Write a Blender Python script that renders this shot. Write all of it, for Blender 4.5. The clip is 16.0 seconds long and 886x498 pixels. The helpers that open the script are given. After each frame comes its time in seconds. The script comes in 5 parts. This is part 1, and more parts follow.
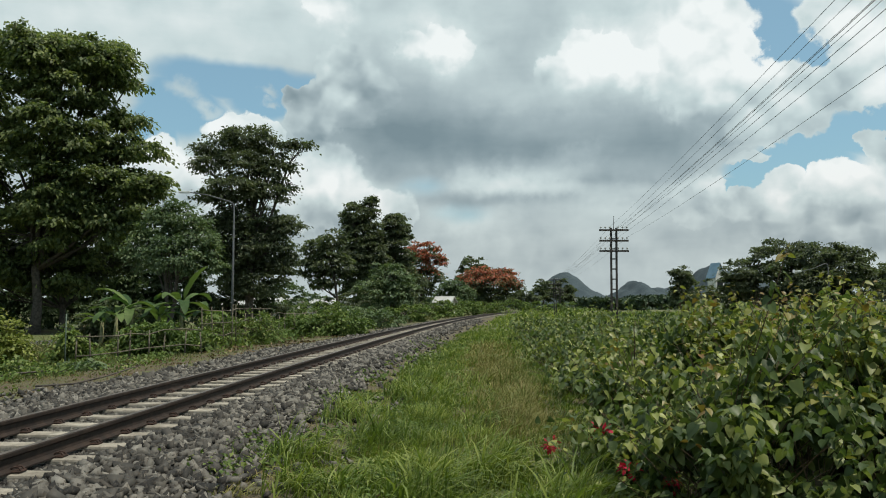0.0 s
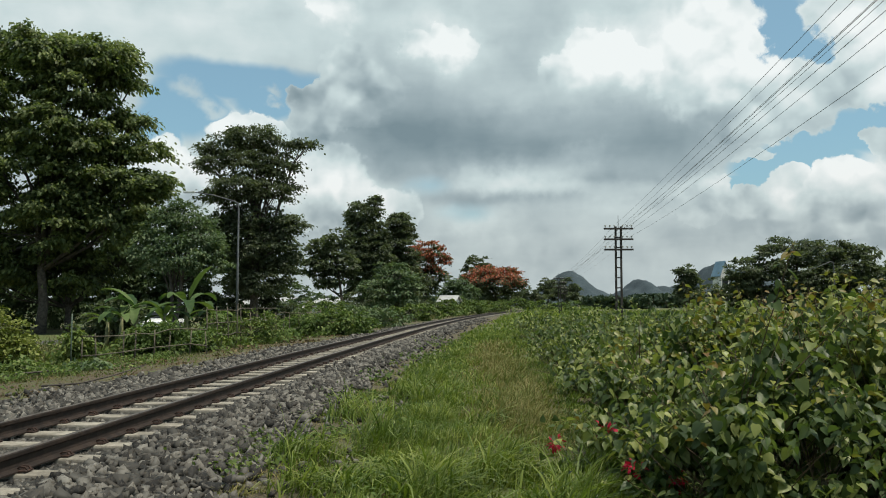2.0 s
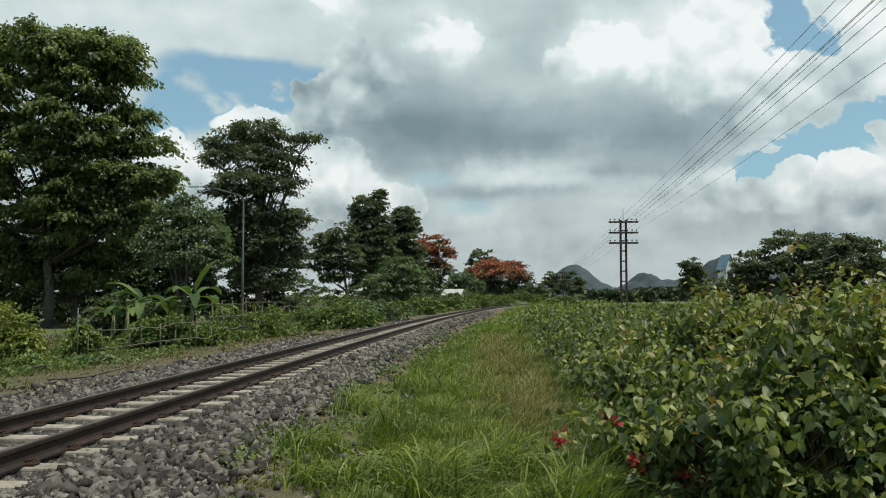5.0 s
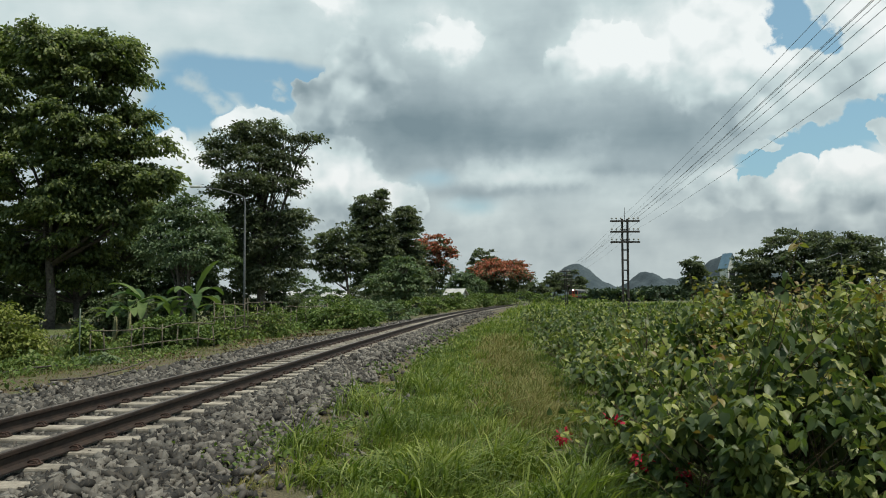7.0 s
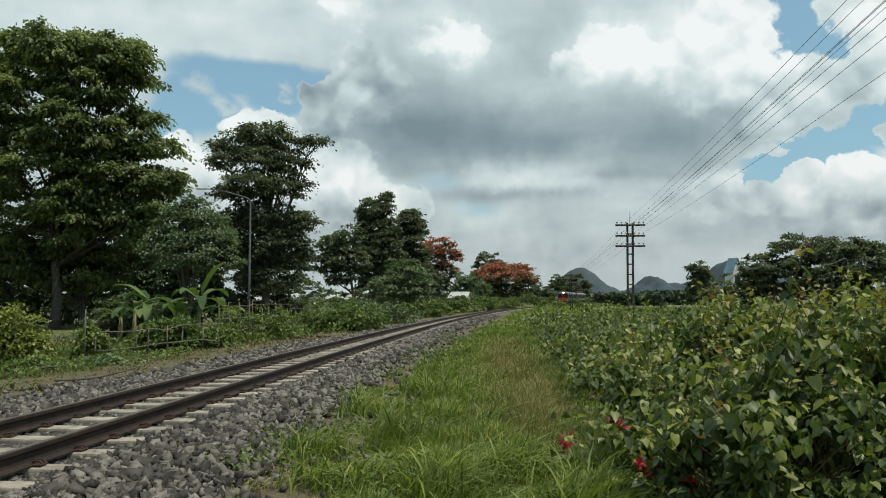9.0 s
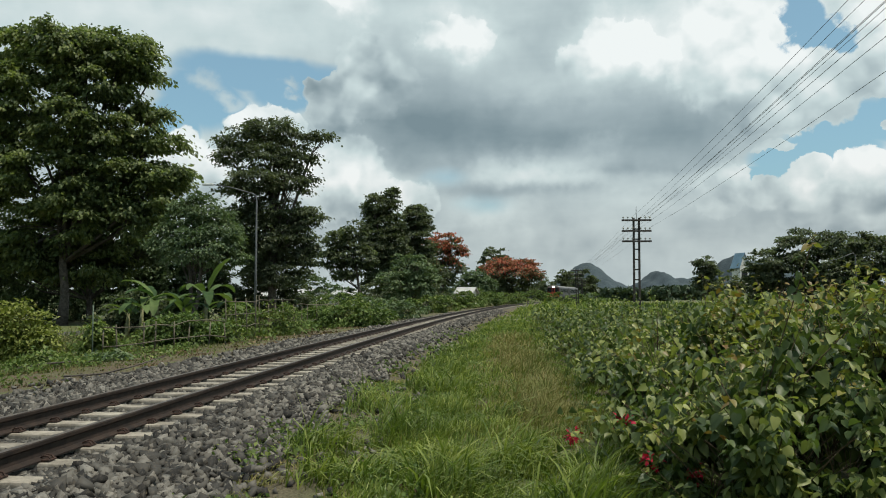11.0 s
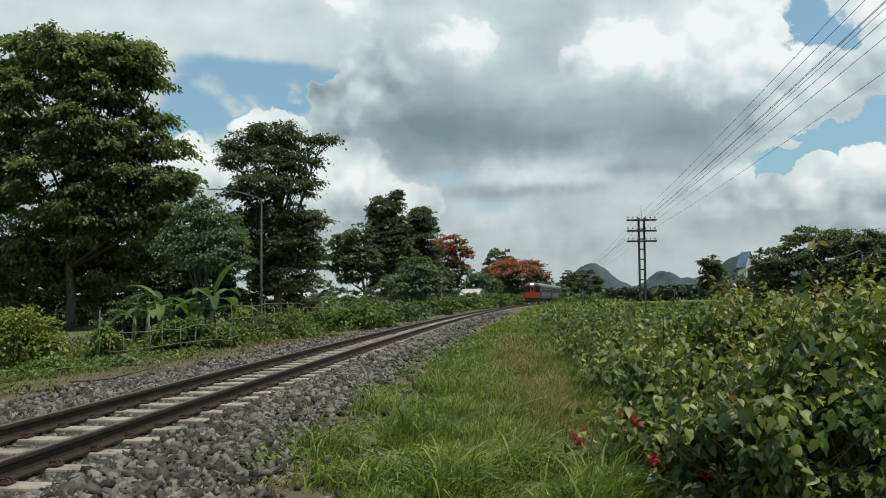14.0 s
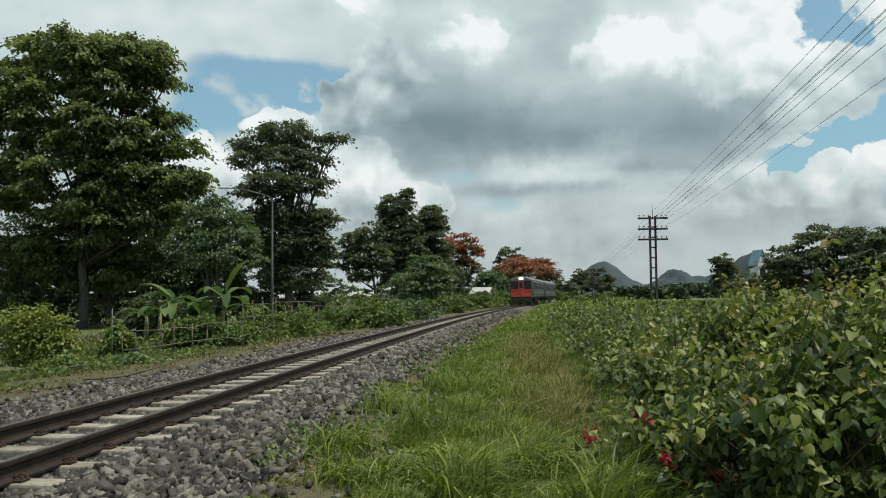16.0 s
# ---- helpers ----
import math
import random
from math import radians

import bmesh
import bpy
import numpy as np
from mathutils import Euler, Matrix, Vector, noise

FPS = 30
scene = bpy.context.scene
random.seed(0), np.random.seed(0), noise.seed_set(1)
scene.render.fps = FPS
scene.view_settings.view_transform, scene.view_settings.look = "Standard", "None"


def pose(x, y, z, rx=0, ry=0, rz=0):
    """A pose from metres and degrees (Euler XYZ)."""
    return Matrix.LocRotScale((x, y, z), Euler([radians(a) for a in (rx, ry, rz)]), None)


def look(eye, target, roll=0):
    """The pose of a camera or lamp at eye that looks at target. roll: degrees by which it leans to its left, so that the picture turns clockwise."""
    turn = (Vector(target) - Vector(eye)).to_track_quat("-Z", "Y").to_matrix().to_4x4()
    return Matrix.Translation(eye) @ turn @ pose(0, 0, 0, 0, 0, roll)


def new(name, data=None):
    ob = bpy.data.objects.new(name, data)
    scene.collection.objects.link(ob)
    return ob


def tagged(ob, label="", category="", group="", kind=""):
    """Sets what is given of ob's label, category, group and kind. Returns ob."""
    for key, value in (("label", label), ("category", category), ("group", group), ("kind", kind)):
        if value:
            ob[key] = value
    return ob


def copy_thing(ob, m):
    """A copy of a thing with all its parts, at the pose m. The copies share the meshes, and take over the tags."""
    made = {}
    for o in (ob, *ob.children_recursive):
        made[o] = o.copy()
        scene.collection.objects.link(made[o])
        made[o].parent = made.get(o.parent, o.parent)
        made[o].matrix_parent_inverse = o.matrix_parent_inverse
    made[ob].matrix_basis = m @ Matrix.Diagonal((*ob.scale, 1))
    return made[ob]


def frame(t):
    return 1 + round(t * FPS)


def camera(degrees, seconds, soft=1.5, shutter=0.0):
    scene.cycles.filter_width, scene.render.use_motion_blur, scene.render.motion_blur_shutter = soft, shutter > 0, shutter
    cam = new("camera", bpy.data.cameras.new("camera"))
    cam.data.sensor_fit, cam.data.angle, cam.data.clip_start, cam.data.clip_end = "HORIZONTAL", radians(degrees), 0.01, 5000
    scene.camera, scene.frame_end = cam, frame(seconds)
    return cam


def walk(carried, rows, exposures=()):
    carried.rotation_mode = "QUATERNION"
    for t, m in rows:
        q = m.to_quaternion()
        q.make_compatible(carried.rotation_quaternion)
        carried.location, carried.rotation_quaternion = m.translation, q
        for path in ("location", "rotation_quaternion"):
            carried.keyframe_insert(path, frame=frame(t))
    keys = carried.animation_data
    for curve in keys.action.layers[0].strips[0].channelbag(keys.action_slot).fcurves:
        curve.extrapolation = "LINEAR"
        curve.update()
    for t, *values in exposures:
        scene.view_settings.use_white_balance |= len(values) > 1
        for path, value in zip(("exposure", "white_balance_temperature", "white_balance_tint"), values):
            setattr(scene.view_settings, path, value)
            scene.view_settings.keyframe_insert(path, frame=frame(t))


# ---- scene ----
# ---- camera: held in the hand, it stands still and drifts in its turn ----
cam = camera(60.0, 16.0, soft=1.0)
EYE = (0.0, 0.0, 1.55)
TURNS = (
    (0, 0.00, 4.21, 0.00), (0.5, 0.01, 3.96, -0.01), (1, -0.22, 3.93, 0.05), (1.5, -0.11, 4.10, 0.12),
    (2, 0.34, 4.14, 0.14), (2.5, 0.62, 4.16, 0.23), (3, 0.63, 3.91, 0.05), (3.5, 0.48, 3.75, 0.14),
    (4, 0.62, 3.67, 0.24), (6.5, 0.76, 3.67, 0.19), (7, 0.82, 3.64, 0.37), (7.5, 1.05, 3.46, 0.19),
    (8, 1.26, 3.51, 0.35), (8.5, 1.31, 3.56, 0.19), (9, 1.16, 3.87, 0.02), (11.5, 1.76, 3.46, 0.20),
    (12, 1.80, 3.44, 0.40), (12.5, 1.87, 3.51, 0.40), (13, 1.85, 3.61, 0.42), (13.5, 2.03, 3.77, 0.50),
    (14, 2.02, 3.68, 0.66), (14.5, 2.39, 3.63, 0.87), (15, 2.30, 3.55, 0.96), (15.5, 2.51, 3.45, 0.77),
    (16, 2.80, 3.57, 0.66))
walk(cam, [(t, pose(*EYE, 90 + pitch, roll, yaw)) for t, yaw, pitch, roll in TURNS])

# ---- light: a high sun through broken cloud ----
SUN_EL, SUN_AZ = radians(68), radians(116)      # azimuth from the view ahead, to the right
sun = new("sun", bpy.data.lights.new("sun", "SUN"))
sun.data.energy, sun.data.angle, sun.data.color = 4.1, radians(1.5), (1.0, 0.93, 0.80)
sun_way = Vector((math.sin(SUN_AZ) * math.cos(SUN_EL), math.cos(SUN_AZ) * math.cos(SUN_EL), math.sin(SUN_EL)))
sun.matrix_world = look(sun_way * 100, (0, 0, 0))


class Graph:
    """Short-hand for shader nodes."""

    def __init__(self, tree):
        self.tree = tree
        tree.nodes.clear()

    def node(self, kind, **fields):
        n = self.tree.nodes.new("ShaderNode" + kind)
        for k, v in fields.items():
            if k in n.inputs:
                self.put(n.inputs[k], v)
            else:
                setattr(n, k, v)
        return n

    def put(self, socket, v):
        if isinstance(v, bpy.types.NodeSocket):
            self.tree.links.new(v, socket)
        elif isinstance(v, tuple) and len(v) == 3 and socket.type == "RGBA":
            socket.default_value = (*v, 1)
        else:
            socket.default_value = v

    def math(self, op, a, b=0.0, c=None, clamp=False):
        n = self.tree.nodes.new("ShaderNodeMath")
        n.operation, n.use_clamp = op, clamp
        self.put(n.inputs[0], a), self.put(n.inputs[1], b)
        if c is not None:
            self.put(n.inputs[2], c)
        return n.outputs[0]

    def vec(self, op, a, b=(0, 0, 0)):
        n = self.tree.nodes.new("ShaderNodeVectorMath")
        n.operation = op
        self.put(n.inputs[0], a), self.put(n.inputs[1], b)
        return n.outputs["Value"] if op in ("LENGTH", "DOT_PRODUCT", "DISTANCE") else n.outputs[0]

    def mix(self, fac, a, b, blend="MIX"):
        n = self.tree.nodes.new("ShaderNodeMix")
        n.data_type, n.blend_type = "RGBA", blend
        self.put(n.inputs[0], fac), self.put(n.inputs[6], a), self.put(n.inputs[7], b)
        return n.outputs[2]

    def step(self, v, lo, hi, smooth=True):
        n = self.tree.nodes.new("ShaderNodeMapRange")
        n.interpolation_type = "SMOOTHSTEP" if smooth else "LINEAR"
        self.put(n.inputs[0], v), self.put(n.inputs[1], lo), self.put(n.inputs[2], hi)
        return n.outputs[0]

    def noise(self, vector, scale, detail=3.0, rough=0.5, distort=0.0):
        return self.node("TexNoise", Vector=vector, Scale=scale, Detail=detail, Roughness=rough, Distortion=distort)


# the clouds: azimuth, height and half sizes in radians, and how much brighter or darker
GAPS = [(-0.267, 0.282, 0.125, 0.025), (-0.328, 0.247, 0.066, 0.046), (-0.231, 0.264, 0.044, 0.033), (-0.360, 0.217, 0.044, 0.037), (0.400, 0.328, 0.055, 0.046), (0.437, 0.294, 0.052, 0.043), (0.378, 0.353, 0.033, 0.033), (0.485, 0.196, 0.088, 0.031), (0.517, 0.202, 0.044, 0.033), (0.445, 0.173, 0.063, 0.037), (0.399, 0.160, 0.059, 0.026), (0.359, 0.140, 0.041, 0.018)]
FAINT = [(0.023, 0.120, 0.040, 0.016), (-0.029, 0.155, 0.036, 0.014)]
EDGE = [(-0.166, 0.253, 0.046, 0.043), (-0.182, 0.270, 0.027, 0.024), (-0.122, 0.283, 0.059, 0.059)]
HEAPS = [(-0.258, 0.215, 0.047, 0.037), (-0.227, 0.208, 0.033, 0.033), (-0.346, 0.172, 0.049, 0.037), (-0.309, 0.162, 0.044, 0.037), (-0.165, 0.149, 0.070, 0.066), (-0.099, 0.118, 0.066, 0.044), (-0.278, 0.135, 0.096, 0.066)]
RIGHT_HEAPS = [(0.338, 0.332, 0.065, 0.059), (0.371, 0.309, 0.037, 0.033), (0.303, 0.299, 0.066, 0.052), (0.362, 0.250, 0.085, 0.048), (0.417, 0.255, 0.048, 0.035), (0.400, 0.223, 0.088, 0.033), (0.490, 0.330, 0.059, 0.037), (0.515, 0.287, 0.048, 0.055), (0.493, 0.252, 0.063, 0.033), (0.457, 0.247, 0.059, 0.033), (0.522, 0.176, 0.019, 0.031), (0.380, 0.177, 0.028, 0.010)]
LOW_HEAPS = [(0.467, 0.139, 0.033, 0.031), (0.423, 0.135, 0.024, 0.025), (0.428, 0.111, 0.041, 0.037), (0.494, 0.127, 0.044, 0.033), (0.517, 0.113, 0.037, 0.044), (0.476, 0.092, 0.088, 0.044), (0.385, 0.120, 0.048, 0.021), (0.330, 0.143, 0.029, 0.016), (0.313, 0.127, 0.052, 0.022)]
WISPS = [(-0.325, 0.267, 0.028, 0.015), (-0.297, 0.252, 0.029, 0.012), (-0.228, 0.272, 0.016, 0.007), (-0.224, 0.261, 0.012, 0.006)]
HEADS = [(0.001, 0.330, 0.043, 0.037), (-0.037, 0.339, 0.027, 0.027), (0.194, 0.314, 0.046, 0.032), (0.168, 0.288, 0.052, 0.037), (0.237, 0.291, 0.044, 0.029), (-0.146, 0.374, 0.033, 0.033)]
BRIGHT = [(0.008, 0.333, 0.041, 0.033, 0.34), (-0.035, 0.343, 0.027, 0.024, 0.26), (0.194, 0.324, 0.043, 0.028, 0.36), (0.168, 0.298, 0.048, 0.033, 0.18), (0.338, 0.339, 0.059, 0.044, 0.36), (0.380, 0.311, 0.037, 0.033, 0.28), (0.303, 0.306, 0.059, 0.041, 0.22), (0.360, 0.267, 0.088, 0.037, 0.20), (0.490, 0.321, 0.066, 0.044, 0.26), (0.511, 0.262, 0.059, 0.052, 0.20), (-0.146, 0.374, 0.031, 0.022, 0.32), (-0.252, 0.233, 0.046, 0.024, 0.36), (-0.346, 0.187, 0.046, 0.028, 0.34), (-0.161, 0.167, 0.059, 0.041, 0.24), (-0.106, 0.143, 0.052, 0.027, 0.24)]
LOW_BRIGHT = [(0.423, 0.145, 0.029, 0.022, 0.32), (0.466, 0.155, 0.037, 0.025, 0.36), (0.500, 0.136, 0.044, 0.027, 0.28), (0.327, 0.143, 0.044, 0.019, 0.34), (0.056, 0.168, 0.059, 0.016, 0.32), (0.123, 0.150, 0.059, 0.015, 0.30), (0.174, 0.192, 0.041, 0.016, 0.28), (0.223, 0.141, 0.052, 0.015, 0.14), (-0.415, 0.326, 0.191, 0.044, 0.24), (0.079, 0.263, 0.066, 0.019, 0.14), (0.226, 0.298, 0.041, 0.033, 0.16), (0.041, 0.107, 0.059, 0.019, 0.22), (0.393, 0.197, 0.066, 0.029, 0.10)]
DARKER = [(0.012, 0.224, 0.125, 0.033, 0.36), (0.108, 0.199, 0.096, 0.022, 0.34), (0.253, 0.207, 0.096, 0.031, 0.30), (-0.092, 0.216, 0.074, 0.033, 0.30), (0.318, 0.213, 0.063, 0.026, 0.18), (-0.137, 0.254, 0.059, 0.041, 0.16), (-0.048, 0.284, 0.081, 0.037, 0.12), (0.087, 0.325, 0.052, 0.044, 0.12), (0.136, 0.344, 0.044, 0.044, 0.10), (0.071, 0.139, 0.103, 0.009, 0.34), (0.195, 0.158, 0.059, 0.008, 0.28), (0.287, 0.170, 0.052, 0.016, 0.16), (-0.048, 0.177, 0.052, 0.026, 0.20), (-0.157, 0.110, 0.059, 0.024, 0.32), (0.428, 0.091, 0.110, 0.026, 0.12), (-0.332, 0.147, 0.066, 0.022, 0.14), (0.268, 0.254, 0.066, 0.022, 0.10), (0.476, 0.109, 0.044, 0.016, 0.12)]


def make_sky():
    """Blue sky behind broken cumulus: soft ovals in azimuth and height, frayed by noise."""
    world = bpy.data.worlds.new("sky")
    scene.world = world
    world.use_nodes = True
    g = Graph(world.node_tree)
    way = g.node("TexCoord").outputs["Generated"]
    x, y, z = (g.node("SeparateXYZ", Vector=way).outputs[i] for i in range(3))
    az = g.math("ARCTAN2", x, y)
    el = g.math("ARCSINE", z)
    flat = g.node("CombineXYZ", X=az, Y=el).outputs[0]
    sky = g.node("TexSky", sky_type="NISHITA", sun_disc=False, sun_elevation=SUN_EL, sun_rotation=SUN_AZ, dust_density=2.0)
    blue = g.mix(0.30, g.mix(1.0, sky.outputs[0], (0.092, 0.128, 0.122), "MULTIPLY"), (0.42, 0.62, 0.72))
    # frayed coordinates: broad swells, round lumps and fine curls
    half = (0.5, 0.5, 0.5)
    big = g.vec("SUBTRACT", g.noise(way, 6.0, 2.0).outputs["Color"], half)
    mid = g.vec("SUBTRACT", g.noise(way, 20.0, 3.0, 0.55).outputs["Color"], half)
    fine = g.vec("SUBTRACT", g.noise(way, 70.0, 5.0, 0.6).outputs["Color"], half)
    calm = g.vec("ADD", flat, g.vec("ADD", g.vec("MULTIPLY", big, (0.07, 0.03, 0)), g.vec("MULTIPLY", mid, (0.035, 0.015, 0))))
    frayed = g.vec("ADD", g.vec("ADD", flat, g.vec("MULTIPLY", big, (0.05, 0.05, 0))),
                   g.vec("ADD", g.vec("MULTIPLY", mid, (0.055, 0.055, 0)), g.vec("MULTIPLY", fine, (0.020, 0.020, 0))))

    def heap(ovals, where):
        """How deep inside the nearest oval: 1 at a centre, 0 on the rim."""
        best = None
        for a, e, ra, re in ovals:
            off = g.vec("LENGTH", g.vec("MULTIPLY", g.vec("SUBTRACT", where, (a, e, 0)), (1 / ra, 1 / re, 0)))
            v = g.math("SUBTRACT", 1.0, off)
            best = v if best is None else g.math("MAXIMUM", best, v)
        return best

    def tone(ovals, where):
        """Sum of soft swells of brightness."""
        total = 0.0
        for a, e, ra, re, w in ovals:
            d = g.vec("MULTIPLY", g.vec("SUBTRACT", where, (a, e, 0)), (1 / ra, 1 / re, 0))
            total = g.math("MULTIPLY_ADD", g.math("EXPONENT", g.math("MULTIPLY", g.vec("DOT_PRODUCT", d, d), -0.8)), w, total)
        return total

    def puff(where):
        """Billows: round lumps at two sizes on broad swells."""
        lumps = g.node("TexVoronoi", feature="SMOOTH_F1", Vector=where, Scale=15.0, Detail=2.5, Roughness=0.5, Smoothness=0.55)
        return g.math("SUBTRACT", g.noise(where, 9.0, 3.5, 0.5).outputs[0], g.math("MULTIPLY", lumps.outputs["Distance"], 0.5))

    bent = g.vec("ADD", way, g.vec("MULTIPLY", mid, (0.03, 0.03, 0.03)))
    slope = g.math("SUBTRACT", puff(bent), puff(g.vec("ADD", bent, (0.008, 0.0, 0.022))))
    soft = g.noise(g.vec("MULTIPLY", flat, (4.0, 16.0, 1.0)), 1.6, 6.0, 0.55).outputs[0]
    gaps = g.step(heap(GAPS, calm), -0.10, 0.34)
    gaps = g.math("MAXIMUM", gaps, g.math("MULTIPLY", g.step(heap(FAINT, calm), -0.3, 1.1), 0.55))
    beyond = g.math("MAXIMUM", g.step(el, 0.40, 0.55), g.step(g.math("ABSOLUTE", az), 0.62, 0.80))
    chance = g.step(g.noise(way, 2.6, 6.0, 0.55).outputs[0], 0.46, 0.62)
    gaps = g.math("MAXIMUM", g.math("MULTIPLY", gaps, g.math("SUBTRACT", 1.0, beyond)), g.math("MULTIPLY", beyond, chance))
    left = heap(HEAPS, frayed)
    solid = g.math("MAXIMUM", g.math("MAXIMUM", g.math("MAXIMUM", left, heap(EDGE, frayed)), heap(RIGHT_HEAPS, frayed)), heap(LOW_HEAPS, frayed))
    cover = g.math("MAXIMUM", g.math("SUBTRACT", 1.0, gaps), g.step(solid, 0.0, 0.13))
    cover = g.math("MAXIMUM", cover, g.math("MULTIPLY", g.step(heap(WISPS, frayed), -0.2, 0.9), 0.75))
    # brightness: a pale cover, lit heads with crisp tops, dark flat bellies
    inside = heap(HEADS, frayed)
    rise = g.math("SUBTRACT", inside, heap(HEADS, g.vec("ADD", frayed, (0.0, 0.03, 0.0))))
    head = g.math("MULTIPLY", g.step(inside, 0.0, 0.12), g.step(rise, -0.5, 0.6))
    rim = g.math("MULTIPLY", g.step(solid, 0.0, 0.10), g.step(solid, 0.55, 0.05))
    light = g.math("ADD", g.math("ADD", tone(BRIGHT, frayed), tone(LOW_BRIGHT, frayed)), g.math("MULTIPLY", head, 0.16))
    light = g.math("MULTIPLY_ADD", g.step(left, 0.0, 0.15), 0.19, light)
    light = g.math("MULTIPLY_ADD", g.step(el, 0.27, 0.36), 0.11, light)
    light = g.math("SUBTRACT", g.math("MULTIPLY_ADD", rim, 0.05, light), tone(DARKER, calm))
    bumps = g.math("MULTIPLY", slope, g.math("MULTIPLY_ADD", g.math("MAXIMUM", g.math("MAXIMUM", head, g.step(solid, 0.0, 0.3)), g.math("MULTIPLY", g.step(el, 0.19, 0.14), 0.12)), 0.98, 0.27))
    light = g.math("ADD", g.math("ADD", light, bumps), g.math("MULTIPLY_ADD", soft, 0.30, 0.36))
    ramp = g.node("ValToRGB")
    g.put(ramp.inputs[0], g.math("MULTIPLY_ADD", light, 0.86, 0.05))
    stops = ((0.0, (0.195, 0.27, 0.305)), (0.35, (0.365, 0.455, 0.485)), (0.65, (0.575, 0.685, 0.695)), (1.0, (0.87, 0.92, 0.915)))
    for i, (at, c) in enumerate(stops):
        e = ramp.color_ramp.elements[i] if i < 2 else ramp.color_ramp.elements.new(at)
        e.position, e.color = at, (*c, 1)
    cloud = g.mix(g.step(el, 0.21, 0.05), ramp.outputs[0], g.mix(1.0, ramp.outputs[0], (1.0, 0.95, 0.93), "MULTIPLY"))
    back = g.node("Background", Color=g.mix(cover, blue, cloud), Strength=1.0)
    g.node("OutputWorld", Surface=back.outputs[0])


make_sky()

# ---- materials ----


def material(name, build, rough=0.8, metal=0.0, spec=0.3, leafy=0.0):
    """build(g, place) gives (colour socket or tuple, bump height socket or None, bump depth in metres)."""
    m = bpy.data.materials.new(name)
    m.use_nodes = True
    g = Graph(m.node_tree)
    place = g.node("NewGeometry").outputs["Position"]
    made = build(g, place)
    colour, height, depth = made[:3]
    b = g.node("BsdfPrincipled", Roughness=made[3] if len(made) > 3 else rough, Metallic=metal)
    g.put(b.inputs["Base Color"], colour)
    g.put(b.inputs["Specular IOR Level"], spec)
    if height is not None:
        g.put(b.inputs["Normal"], g.node("Bump", Height=height, Distance=depth, Strength=1.0).outputs[0])
    out = b.outputs[0]
    if leafy:
        t = g.node("BsdfTranslucent")
        g.put(t.inputs[0], g.mix(1.0, colour, (1.15, 1.3, 0.6), "MULTIPLY"))
        mixed = g.node("MixShader")
        g.put(mixed.inputs[0], leafy)
        g.put(mixed.inputs[1], out), g.put(mixed.inputs[2], t.outputs[0])
        out = mixed.outputs[0]
    g.node("OutputMaterial", Surface=out)
    return m


def worn(name, a, b, scale=6.0, fine=60.0, rough=0.8, metal=0.0, bump=0.003, spec=0.3, vary=0.0):
    """Two tones mixed by stains and grain; vary: how far single objects differ."""
    def build(g, place):
        stain = g.noise(place, scale, 4.0, 0.6).outputs[0]
        grain = g.noise(place, fine, 3.0, 0.6).outputs[0]
        f = g.step(g.math("ADD", g.math("MULTIPLY", stain, 0.7), g.math("MULTIPLY", grain, 0.3)), 0.35, 0.65)
        col = g.mix(f, a, b)
        if vary:
            r = g.node("ObjectInfo").outputs["Random"]
            col = g.mix(1.0, col, g.node("CombineColor", Red=g.math("MULTIPLY_ADD", r, vary, 1 - vary / 2),
                        Green=g.math("MULTIPLY_ADD", r, vary, 1 - vary / 2), Blue=g.math("MULTIPLY_ADD", r, vary, 1 - vary / 2)).outputs[0], "MULTIPLY")
        return col, g.math("ADD", stain, grain), bump
    return material(name, build, rough, metal, spec)


def leaf_material(name, tones, rough=0.55, leafy=0.28, spec=0.22, patch=0.35):
    """Leaves: each leaf its own tone, with lighter and darker sprays in the crown."""
    def build(g, place):
        r = g.node("NewGeometry").outputs["Random Per Island"]
        p = g.noise(place, patch, 2.0).outputs[0]
        ramp = g.node("ValToRGB")
        g.put(ramp.inputs[0], g.math("ADD", g.math("MULTIPLY", r, 0.65), g.math("MULTIPLY", g.step(p, 0.3, 0.7), 0.35)))
        for i, c in enumerate(tones):
            e = ramp.color_ramp.elements[i] if i < 2 else ramp.color_ramp.elements.new(1.0)
            e.position, e.color = i / (len(tones) - 1), (*c, 1)
        return ramp.outputs[0], None, 0
    return material(name, build, rough, 0, spec, leafy)


STONE = material("ballast_stone", lambda g, p: (
    g.mix(g.step(g.noise(p, 45, 3).outputs[0], 0.5, 0.75),
          g.mix(g.math("POWER", g.node("NewGeometry").outputs["Random Per Island"], 1.8), (0.015, 0.014, 0.013), (0.20, 0.187, 0.163)), (0.07, 0.06, 0.046)),
    g.noise(p, 120, 3).outputs[0], 0.001), 0.75)
RAIL_STEEL = worn("rusty_rail_steel", (0.016, 0.011, 0.009), (0.04, 0.026, 0.019), 9, 120, 0.65, 0.1, 0.001)
RAIL_TOP = worn("rail_head_steel", (0.09, 0.075, 0.065), (0.17, 0.14, 0.12), 5, 80, 0.45, 0.6, 0.0005)
CONCRETE = worn("sleeper_concrete", (0.17, 0.15, 0.12), (0.33, 0.30, 0.25), 4, 50, 0.85, 0, 0.003, vary=0.35)
BARK = worn("bark", (0.045, 0.039, 0.034), (0.12, 0.104, 0.088), 5, 30, 0.9, 0, 0.02)
BAMBOO = worn("weathered_bamboo", (0.065, 0.056, 0.042), (0.155, 0.135, 0.10), 7, 60, 0.8)
